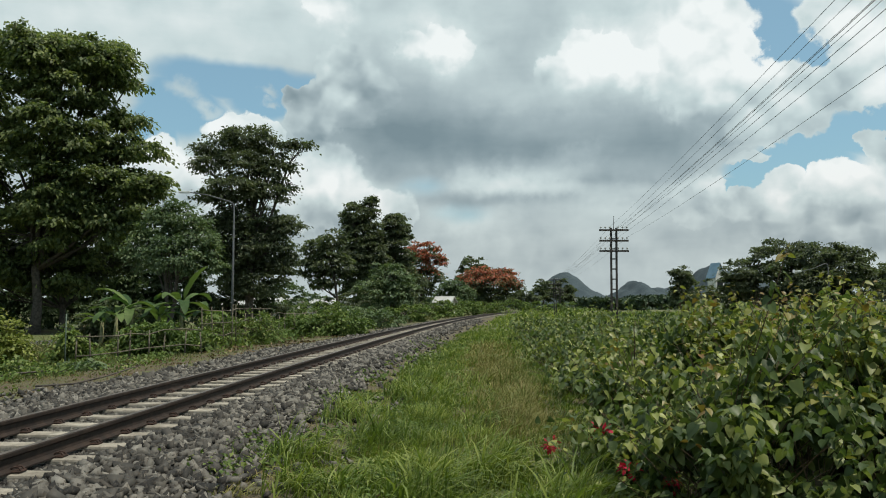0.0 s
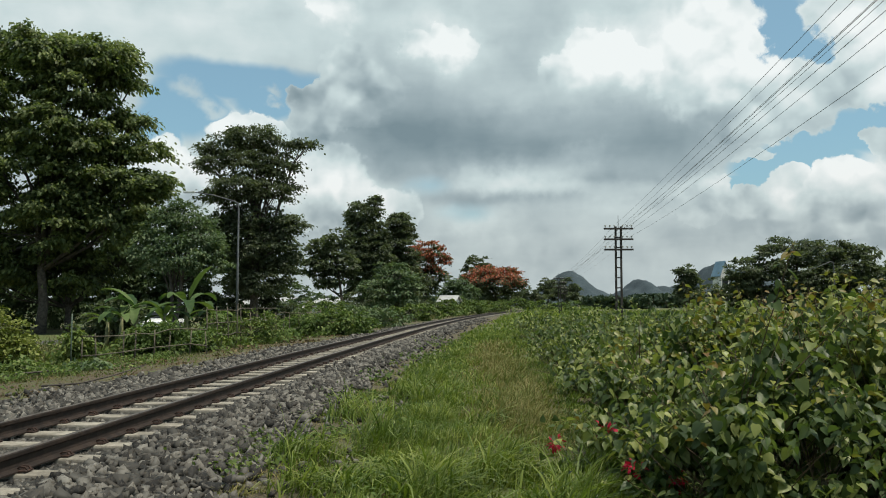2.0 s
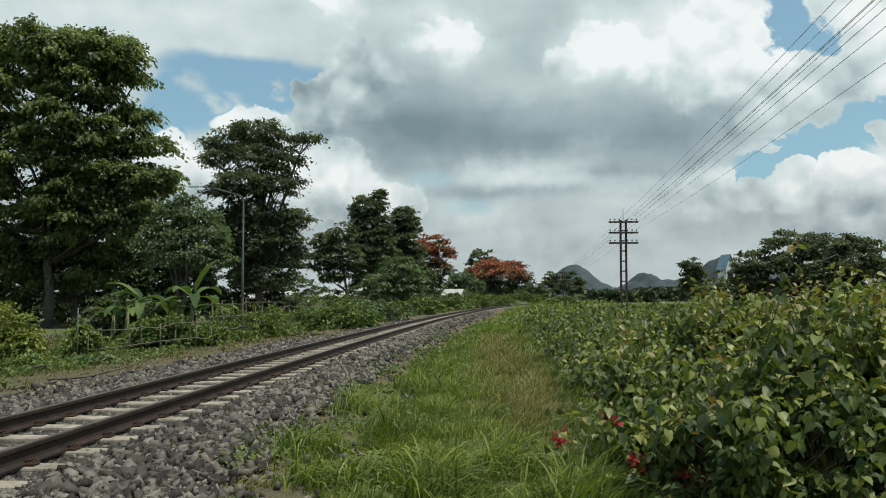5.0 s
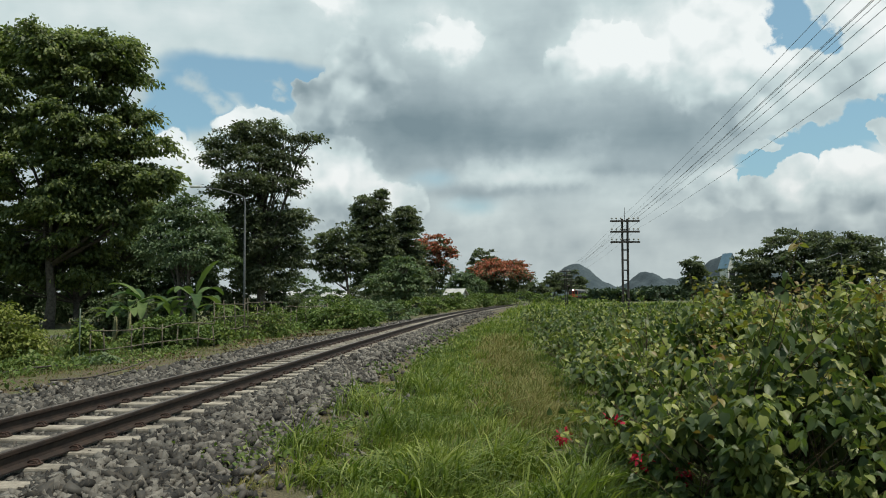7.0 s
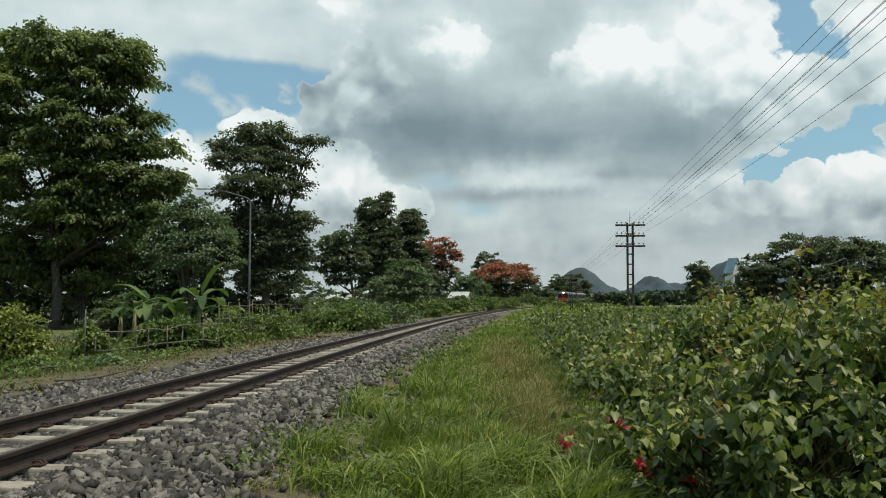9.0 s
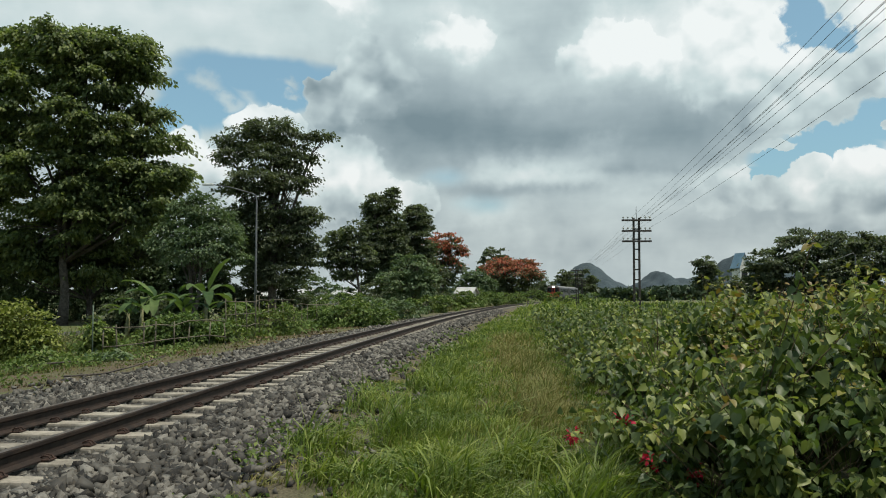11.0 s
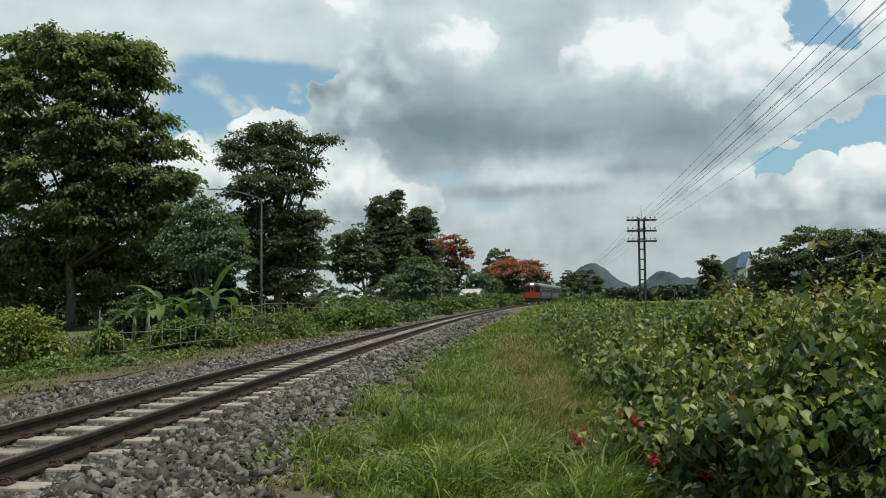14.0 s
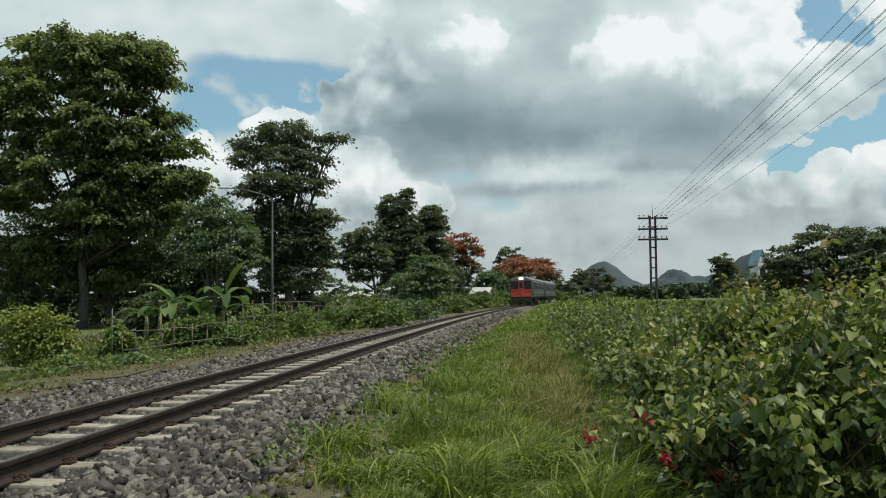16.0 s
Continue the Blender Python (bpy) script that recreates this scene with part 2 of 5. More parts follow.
GREEN_LEAF = leaf_material("tree_leaf", ((0.055, 0.075, 0.04), (0.11, 0.145, 0.058), (0.26, 0.29, 0.11)), leafy=0.42, spec=0.3, patch=0.5)
DARK_LEAF = leaf_material("dark_tree_leaf", ((0.055, 0.068, 0.047), (0.085, 0.105, 0.064), (0.14, 0.165, 0.09)), leafy=0.38)
GREY_LEAF = leaf_material("grey_green_leaf", ((0.055, 0.085, 0.05), (0.10, 0.145, 0.075), (0.17, 0.21, 0.11)), leafy=0.3)
SHRUB_LEAF = leaf_material("shrub_leaf", ((0.05, 0.085, 0.025), (0.10, 0.15, 0.04), (0.2, 0.23, 0.07)))
YELLOW_LEAF = leaf_material("yellow_green_leaf", ((0.08, 0.11, 0.025), (0.16, 0.19, 0.045), (0.27, 0.28, 0.08)))
FLAME_LEAF = leaf_material("flame_flower", ((0.19, 0.07, 0.04), (0.37, 0.10, 0.06), (0.46, 0.18, 0.115)), leafy=0.2)
GRASS_MAT = leaf_material("grass_blade", ((0.044, 0.076, 0.014), (0.122, 0.172, 0.028), (0.30, 0.325, 0.088)), 0.45, 0.38, 0.32, 0.9)
WEED_MAT = leaf_material("verge_weed", ((0.05, 0.07, 0.022), (0.10, 0.115, 0.04), (0.20, 0.16, 0.085)), 0.7, 0.25, 0.2, 0.5)
DRY_GRASS = leaf_material("dry_grass_blade", ((0.11, 0.14, 0.035), (0.18, 0.17, 0.062), (0.27, 0.215, 0.10)), 0.7, 0.25, 0.2, 0.8)

# ---- the lie of the land ----
RAIL_TOP_Z = 0.40


def track_x(y):
    """The track's middle line: a wide bend to the right."""
    c = min(max(y, -40.0), 420.0)
    return -4.26 + 0.045 * c + 0.00054 * c * c + (y - c) * (0.045 + 0.00108 * c)


def track_turn(y):
    c = min(max(y, -40.0), 420.0)
    return -math.degrees(math.atan(0.045 + 0.00108 * c))


def ease(v, lo, hi):
    k = min(max((v - lo) / (hi - lo), 0.0), 1.0)
    return k * k * (3 - 2 * k)


def ground_z(x, y):
    s = x - track_x(y)
    rough = 0.035 * noise.noise((x * 0.6, y * 0.6, 0)) + 0.05 * noise.noise((x * 0.13, y * 0.13, 4))
    if s < 0:
        side = -0.04 * ease(-s, 1.0, 3.2) - 0.66 * ease(-s, 3.0, 15.0) * (1 - 0.7 * ease(y, 60.0, 120.0))
    else:
        side = 0.0
    bed = 0.20 * (1 - ease(abs(s), 1.15, 2.15))
    k = ease(abs(s), 1.5, 3.0)
    on_road = ease(3.6 - abs(x + 23.0), 0.0, 1.0)
    return (bed + side + rough * k) * (1 - on_road) + -0.74 * on_road


def mesh_object(name, verts, faces, mat, parent=None, smooth=False):
    me = bpy.data.meshes.new(name)
    me.from_pydata([tuple(v) for v in verts], [], faces)
    for m in (mat if isinstance(mat, (list, tuple)) else [mat]):
        me.materials.append(m)
    if smooth:
        me.polygons.foreach_set("use_smooth", [True] * len(me.polygons))
    ob = new(name, me)
    ob.parent = parent
    return ob


def part(name, bm, mat, parent=None, label="", smooth=False):
    """One mesh object from a bmesh."""
    me = bpy.data.meshes.new(name)
    bm.to_mesh(me)
    bm.free()
    for m in (mat if isinstance(mat, (list, tuple)) else [mat]):
        me.materials.append(m)
    if smooth:
        me.polygons.foreach_set("use_smooth", [True] * len(me.polygons))
    ob = new(name, me)
    ob.parent = parent
    return tagged(ob, label)


def quads(name, corners, mat, parent=None, smooth=False):
    """Many separate small faces: corners is an array (faces, corners a face, 3)."""
    corners = np.asarray(corners, dtype=np.float32)
    n, k, _ = corners.shape
    me = bpy.data.meshes.new(name)
    me.vertices.add(n * k)
    me.vertices.foreach_set("co", corners.ravel())
    me.loops.add(n * k)
    me.loops.foreach_set("vertex_index", np.arange(n * k, dtype=np.int32))
    me.polygons.add(n)
    me.polygons.foreach_set("loop_start", np.arange(0, n * k, k, dtype=np.int32))
    me.update(calc_edges=True)
    me.materials.append(mat)
    ob = new(name, me)
    ob.parent = parent
    return ob


def shapes(name, verts, faces, mat, parent=None, smooth=False):
    """Many copies of one small shape: verts (copies, corners, 3), faces of one copy, all with the same count of corners."""
    verts = np.asarray(verts, dtype=np.float32)
    n, k, _ = verts.shape
    faces = np.asarray(faces, dtype=np.int32)
    nf, c = faces.shape
    loops = (faces[None] + (np.arange(n, dtype=np.int32) * k)[:, None, None]).ravel()
    me = bpy.data.meshes.new(name)
    me.vertices.add(n * k)
    me.vertices.foreach_set("co", verts.ravel())
    me.loops.add(len(loops))
    me.loops.foreach_set("vertex_index", loops)
    me.polygons.add(n * nf)
    me.polygons.foreach_set("loop_start", np.arange(0, n * nf * c, c, dtype=np.int32))
    if smooth:
        me.polygons.foreach_set("use_smooth", [True] * (n * nf))
    me.update(calc_edges=True)
    me.materials.append(mat)
    ob = new(name, me)
    ob.parent = parent
    return ob


def box(bm, x0, x1, y0, y1, z0, z1, bevel=0.0):
    r = bmesh.ops.create_cube(bm, size=1.0, matrix=Matrix.Translation(((x0 + x1) / 2, (y0 + y1) / 2, (z0 + z1) / 2)) @ Matrix.Diagonal((x1 - x0, y1 - y0, z1 - z0, 1)))
    if bevel:
        edges = {e for v in r["verts"] for e in v.link_edges}
        bmesh.ops.bevel(bm, geom=list(edges), offset=bevel, segments=2, affect="EDGES", profile=0.6)


def tube(points, radii, sides=7):
    """Vertices and quads of a tapered tube along points."""
    vs, fs = [], []
    pts = [Vector(p) for p in points]
    for i, p in enumerate(pts):
        d = (pts[min(i + 1, len(pts) - 1)] - pts[max(i - 1, 0)]).normalized()
        a = d.orthogonal().normalized() if abs(d.z) > 0.99 else d.cross(Vector((0, 0, 1))).normalized()
        b = d.cross(a)
        for k in range(sides):
            w = 2 * math.pi * k / sides
            vs.append(p + (a * math.cos(w) + b * math.sin(w)) * radii[i])
    for i in range(len(pts) - 1):
        for k in range(sides):
            j = (k + 1) % sides
            fs.append((i * sides + k, i * sides + j, (i + 1) * sides + j, (i + 1) * sides + k))
    fs.append(tuple(range(sides))[::-1])
    fs.append(tuple(range((len(pts) - 1) * sides, len(pts) * sides)))
    return vs, fs


def join(*pairs):
    vs, fs = [], []
    for v, f in pairs:
        n = len(vs)
        vs += v
        fs += [tuple(i + n for i in q) for q in f]
    return vs, fs


def ground_build(g, p):
    """Grass, dry earth and the grey bed of the track, told apart by the distance from the middle line."""
    x, y = (g.node("SeparateXYZ", Vector=p).outputs[i] for i in (0, 1))
    yc = g.math("MINIMUM", g.math("MAXIMUM", y, -40.0), 420.0)
    mid = g.math("ADD", g.math("MULTIPLY_ADD", yc, 0.045, -4.26), g.math("MULTIPLY", g.math("MULTIPLY", yc, yc), 0.00054))
    s = g.math("SUBTRACT", x, mid)
    n1 = g.noise(p, 0.7, 5, 0.6).outputs[0]
    n2 = g.noise(p, 7.0, 5, 0.65).outputs[0]
    n3 = g.noise(p, 40.0, 3, 0.6).outputs[0]
    wob = g.math("ADD", s, g.math("MULTIPLY", g.math("SUBTRACT", n1, 0.5), 1.6))
    green = g.mix(g.step(n2, 0.3, 0.7), (0.06, 0.08, 0.025), (0.12, 0.14, 0.05))
    dry = g.mix(g.step(n3, 0.3, 0.7), (0.058, 0.044, 0.028), (0.12, 0.09, 0.056))
    col = g.mix(g.step(n1, 0.48, 0.60), green, dry)
    left = g.math("MULTIPLY", g.step(wob, -3.6, -4.6), g.step(wob, -10.0, -6.0))
    col = g.mix(g.math("MULTIPLY", left, g.math("MULTIPLY", g.step(n2, 0.34, 0.56), 0.9)), col, dry)
    edge = g.math("MULTIPLY", g.step(wob, 3.2, 2.3), g.step(wob, -4.3, -3.2))
    col = g.mix(edge, col, g.mix(g.step(n3, 0.35, 0.65), (0.06, 0.05, 0.032), (0.125, 0.105, 0.066)))
    bed = g.math("MULTIPLY", g.step(s, 1.5, 1.1), g.step(s, -2.6, -2.1))
    col = g.mix(bed, col, g.mix(g.step(n3, 0.35, 0.65), (0.022, 0.021, 0.019), (0.07, 0.067, 0.06)))
    return col, g.math("ADD", n2, g.math("MULTIPLY", n3, 0.5)), 0.04


def make_ground():
    s_lines = sorted({round(v, 2) for v in (
        [-4000, -2500, -1500, -900, -600, -400, -280, -200, -140, -100, -75, -60, -50, -44, -40, -36, -33]
        + [-30 + 1.0 * i for i in range(22)] + [-8 + 0.4 * i for i in range(12)] + [-3.2 + 0.15 * i for i in range(44)]
        + [3.4 + 0.4 * i for i in range(12)] + [8.2 + 1.5 * i for i in range(12)]
        + [28, 34, 42, 52, 66, 85, 110, 150, 200, 280, 400, 600, 900, 1500, 2500, 4000])})
    y_lines = [-600, -300, -160, -90, -50, -30, -20, -14, -10, -7, -4, -2] + [0.5 * i for i in range(90)] + [45 + 1.5 * i for i in range(60)]
    v = 136.0
    while v < 4800:
        y_lines.append(v)
        v *= 1.06
    verts, faces = [], []
    for y in y_lines:
        for s in s_lines:
            x = track_x(y) + s
            verts.append((x, y, ground_z(x, y)))
    w = len(s_lines)
    for j in range(len(y_lines) - 1):
        for i in range(w - 1):
            faces.append((j * w + i, j * w + i + 1, (j + 1) * w + i + 1, (j + 1) * w + i))
    ob = mesh_object("ground", verts, faces, material("ground_soil", ground_build, 0.95), smooth=True)
    tagged(ob, "grassy ground with bare earth and gravel beside the track", "ground", kind="structure")


def make_road():
    vs, fs = [], []
    ys = [-150 + 5 * i for i in range(90)]
    for y in ys:
        for x, z in ((-26.0, -0.78), (-25.9, -0.712), (-23.0, -0.69), (-20.1, -0.712), (-20.0, -0.78)):
            vs.append((x, y, z))
    for j in range(len(ys) - 1):
        for i in range(4):
            fs.append((j * 5 + i, j * 5 + i + 1, j * 5 + i + 6, j * 5 + i + 5))
    ob = mesh_object("road", vs, fs, worn("asphalt", (0.045, 0.045, 0.045), (0.09, 0.088, 0.085), 2, 90, 0.9, 0, 0.004))
    tagged(ob, "worn grey asphalt road behind the roadside trees", "road", kind="structure")


make_ground()
make_road()

# ---- the railway track ----
SLEEPER_GAP = 0.61


def rail_profile():
    """Half a metre-gauge rail in section, mirrored: (across, up from the rail's foot)."""
    half = [(0.055, 0.0), (0.055, 0.010), (0.012, 0.028), (0.0075, 0.045), (0.0075, 0.085), (0.031, 0.100), (0.032, 0.122), (0.026, 0.130)]
    return half + [(-a, b) for a, b in reversed(half)]


def make_track():
    track = tagged(new("railway_track"), "single metre-gauge railway track on concrete sleepers, rusty rails", "railway track", kind="structure")
    prof = rail_profile()
    ys = [-30 + 1.5 * i for i in range(180)] + [240 + 5 * i for i in range(37)]
    for side in (-0.532, 0.532):
        vs, fs = [], []
        k = len(prof)
        for y in ys:
            turn = radians(track_turn(y))
            for a, b in prof:
                vs.append((track_x(y) + (side + a) * math.cos(turn), y + (side + a) * math.sin(turn), RAIL_TOP_Z - 0.16 + b * 1.23))
        for j in range(len(ys) - 1):
            for i in range(k):
                n = (i + 1) % k
                fs.append((j * k + i, j * k + n, (j + 1) * k + n, (j + 1) * k + i))
        ob = mesh_object("rail", vs, fs, [RAIL_STEEL, RAIL_TOP], track)
        ob.data.polygons.foreach_set("material_index", [1 if i % k == 7 else 0 for i in range(len(fs))])
    # sleepers: a tapered, chamfered beam
    bm = bmesh.new()
    box(bm, -0.92, 0.92, -0.105, 0.105, -0.16, 0.0, 0.02)
    for v in bm.verts:
        v.co.z -= 0.03 * (1 - min(abs(v.co.x) / 0.55, 1.0))
    first = part("sleeper", bm, CONCRETE, track)
    bm = bmesh.new()
    box(bm, -0.05, 0.05, -0.07, 0.07, 0.0, 0.022, 0.008)
    for dy in (-0.03, 0.03):
        vs, fs = tube([(-0.05, dy, 0.01), (-0.02, dy, 0.05), (0.03, dy, 0.055), (0.06, dy, 0.035)], [0.011] * 4, 5)
        made = [bm.verts.new(v) for v in vs]
        for f in fs:
            bm.faces.new([made[i] for i in f])
    clip = part("rail_clip", bm, worn("rusty_clip", (0.022, 0.014, 0.011), (0.055, 0.03, 0.022), 20, 90, 0.8), track)
    rng = random.Random(4)
    i, y = 0, -6.0
    while y < 110:
        turn = track_turn(y)
        top = RAIL_TOP_Z - 0.162
        m = pose(track_x(y) + rng.uniform(-0.015, 0.015), y, top, rng.uniform(-0.6, 0.6), rng.uniform(-0.4, 0.4), turn + rng.uniform(-0.7, 0.7))
        o = first if i == 0 else new("sleeper", first.data)
        o.parent = track
        o.matrix_basis = m
        if y < 36:
            for j, a in enumerate((-0.62, -0.45, 0.45, 0.62)):
                c = clip if i == 0 and j == 0 else new("rail_clip", clip.data)
                c.parent = track
                c.matrix_basis = pose(track_x(y), y, top, 0, 0, turn) @ pose(a * 0.985, 0, 0.002, 0, 0, 180 if a in (-0.45, 0.62) else 0) @ Matrix.Diagonal((0.8, 0.8, 0.75, 1))
        i += 1
        y += SLEEPER_GAP
    far = []
    while y < 330:
        m = pose(track_x(y), y, RAIL_TOP_Z - 0.162, 0, 0, track_turn(y))
        far.append([tuple(m @ Vector((a, b, c))) for c in (-0.1, 0.0) for a, b in ((-1, -.11), (1, -.11), (1, .11), (-1, .11))])
        y += SLEEPER_GAP
    tagged(shapes("distant_sleepers", far, [(0, 1, 5, 4), (1, 2, 6, 5), (2, 3, 7, 6), (3, 0, 4, 7), (4, 5, 6, 7)], CONCRETE, track), kind="stuff")


def make_ballast():
    """Broken stone: each one a lopsided block."""
    rng = np.random.default_rng(3)
    core = np.array([(a, b, c) for c in (-1, 1) for b in (-1, 1) for a in (-1, 1)], float) * 0.40
    faces = [(0, 2, 3, 1), (4, 5, 7, 6), (0, 1, 5, 4), (1, 3, 7, 5), (3, 2, 6, 7), (2, 0, 4, 6)]
    out = []

    def scatter(y0, y1, s0, s1, density, size):
        n = int((y1 - y0) * (s1 - s0) * density)
        for y, s in zip(rng.uniform(y0, y1, n), rng.uniform(s0, s1, n)):
            edge = ease(s, 1.35 + 0.3 * (1 - ease(y, 6, 13)), 2.1 + 0.35 * (1 - ease(y, 6, 13))) if s > 0 else ease(-s, 1.9, 4.2)
            if rng.random() < edge * 0.97:
                continue
            x = track_x(y) + s
            if abs(s) < 0.95 and rng.random() > (0.2 if abs(s) < 0.72 else 0.35) and abs(((y + 6.0) / SLEEPER_GAP + 0.5) % 1 - 0.5) * SLEEPER_GAP < 0.16:
                continue
            r = size * rng.uniform(0.6, 1.5) * (0.62 if abs(s) < 0.95 else 1.0)
            v = (core * rng.uniform(0.55, 1.2, (8, 1)) + rng.uniform(-0.17, 0.17, (8, 3))) * (rng.uniform(0.95, 1.75), rng.uniform(0.7, 1.15), rng.uniform(0.45, 0.85)) * r
            a = Euler((rng.normal() * 0.65, rng.normal() * 0.65, rng.uniform(0, 6.28))).to_matrix()
            v = v @ np.array(a).T
            lift = -0.03 if abs(s) < 0.95 else 0.0
            out.append(v + (x, y, ground_z(x, y) + r * 0.27 + lift))
    scatter(3.5, 16, -4.4, 3.0, 480, 0.076)
    scatter(-6, 3.5, -3.4, 2.6, 160, 0.085)
    scatter(16, 32, -3.6, 2.7, 150, 0.095)
    scatter(32, 75, -3.2, 2.5, 45, 0.10)
    ob = shapes("ballast", out, faces, STONE)
    tagged(ob, "loose grey crushed stone bedding the railway track", "ballast", kind="stuff")


make_track()
make_ballast()

# ---- trees ----


def leaf_cards(rng, centres, size, droop=0.3, out=None):
    """Small pointed leaves, folded in the middle, round the centres: six corners, four triangles' worth in two quads."""
    n = len(centres)
    d = rng.normal(size=(n, 3))
    if out is not None:
        d = d * 0.55 + out / (np.linalg.norm(out, axis=1)[:, None] + 0.05) * 1.3
    d[:, 2] -= droop
    d /= np.linalg.norm(d, axis=1)[:, None]
    up = rng.normal(size=(n, 3)) * 0.55 + (0, 0, 1)
    side = np.cross(d, up)
    side /= np.linalg.norm(side, axis=1)[:, None] + 1e-6
    nor = np.cross(side, d)
    L = (size * rng.uniform(0.6, 1.4, n))[:, None]
    w = L * rng.uniform(0.22, 0.36, n)[:, None]
    c = np.asarray(centres)
    tip, root = c + d * L * 0.5 - nor * L * 0.08, c - d * L * 0.5
    fold = nor * w * 0.35
    return np.stack([root, c - side * w + fold, tip, c + side * w + fold], 1)


def crown_points(rng, lobes, n, clump, gaps=0.5, per=26):
    """Points in sprays near the skins of the lobes: (x, y, z, rx, ry, rz) each."""
    vol = np.array([l[3] * l[5] for l in lobes])
    pts, outs = [], []
    for l, k in zip(lobes, np.maximum((vol / vol.sum() * n).astype(int), 30)):
        sprays = max(int(k / per), 6)
        q = rng.normal(size=(sprays, 3))
        q /= np.linalg.norm(q, axis=1)[:, None]
        q *= (rng.uniform(0.25, 1.0, sprays) ** 0.45 * rng.uniform(0.8, 1.12, sprays))[:, None]
        q = q * (l[3], l[4], l[5]) + (l[0], l[1], l[2])
        keep = np.array([noise.noise(tuple(p * (1.3 / clump))) > -gaps for p in q])
        q = q[keep] if keep.any() else q
        which = rng.integers(0, len(q), k)
        spread = rng.normal(size=(k, 3)) * clump * (0.6, 0.6, 0.2)
        spread[:, 2] -= np.abs(spread[:, 0] + spread[:, 1]) * 0.25
        pts.append(q[which] + spread)
        outs.append(spread + (q[which] - l[:3]) * 0.25)
    return np.concatenate(pts), np.concatenate(outs)


def tree(name, label, x, y, lobes, leaf=GREEN_LEAF, n=6000, size=0.35, trunk=0.3, clump=0.7, seed=1, depth=0.8,
         lean=0.0, gaps=0.35, droop=0.4, fork=0.45, blossom=None, category="tree", group="", base=None, stems=1, bark=BARK, grounded=False, per=30):
    """A tree: lobes are (across, height, half width, half height) in metres round the trunk's foot."""
    rng = np.random.default_rng(seed)
    z0 = ground_z(x, y) - 0.1 if base is None else base
    thing = tagged(new(name), label, category, group)
    thing.location = (x, y, z0)
    if grounded:
        lobes = [(a, (h + t + z0) / 2, w, (h + t - z0) / 2) for a, h, w, t in lobes]
    full = [(a, rng.uniform(-0.35, 0.35) * w, h - z0, w, w * depth, t) for a, h, w, t in lobes]
    top = max(l[2] for l in full)
    mid = float(np.mean([l[0] for l in full]))
    tubes = []
    for s in range(stems):
        off = 0 if stems == 1 else rng.uniform(-0.12, 0.12) * top
        bole = [(off * (0.1 + i / 5 * 0.6) + (mid + lean) * (i / 5) ** 2 * 0.5 + rng.normal() * trunk * 0.25, rng.normal() * trunk * 0.25, top * fork * 1.6 * i / 5) for i in range(6)]
        bole[0] = (off * 0.1, 0, 0)
        tubes.append(tube(bole, [trunk * v for v in (1.35, 1.0, 0.88, 0.75, 0.55, 0.3)], 9))
        for l in full:
            k = 2 + int(rng.integers(0, 2))
            a = Vector(bole[k])
            e = Vector(l[:3]) + Vector((rng.normal() * l[3] * 0.25, rng.normal() * l[4] * 0.25, l[5] * 0.2))
            m1 = a.lerp(e, 0.4) + Vector((rng.normal() * 0.3, rng.normal() * 0.3, -0.06 * (e - a).length))
            tubes.append(tube([a, m1, a.lerp(e, 0.75) + Vector((0, 0, 0.02 * (e - a).length)), e], [trunk * v for v in (0.5, 0.34, 0.2, 0.07)], 6))
            for _ in range(4):
                q = rng.normal(size=3)
                q /= np.linalg.norm(q)
                f = Vector(l[:3]) + Vector(q * np.array(l[3:]) * 0.7)
                b = m1.lerp(e, rng.uniform(0.1, 0.9))
                tubes.append(tube([b, b.lerp(f, 0.5) + Vector((0, 0, 0.15)), f], [trunk * v for v in (0.17, 0.1, 0.03)], 5))
    vs, fs = join(*tubes)
    mesh_object("trunk", vs, fs, bark, thing, True)
    pts, outs = crown_points(rng, full, n, clump, gaps, per)
    up = pts[:, 2] > 0.15
    pts, outs = pts[up], outs[up]
    if blossom is not None:
        share = (pts[:, 2] - np.percentile(pts[:, 2], 22)) / (np.ptp(pts[:, 2]) * 0.45)
        hi = noise_mask(pts, 0.35) & (rng.random(len(pts)) < np.clip(share, 0, 0.72))
        quads("blossom", leaf_cards(rng, pts[hi], size, droop, outs[hi]), blossom, thing)
        pts, outs = pts[~hi], outs[~hi]
    quads("crown", leaf_cards(rng, pts, size, droop, outs), leaf, thing)
    return thing


def noise_mask(pts, scale):
    return np.array([noise.noise(tuple(p * scale)) > -0.28 for p in pts])


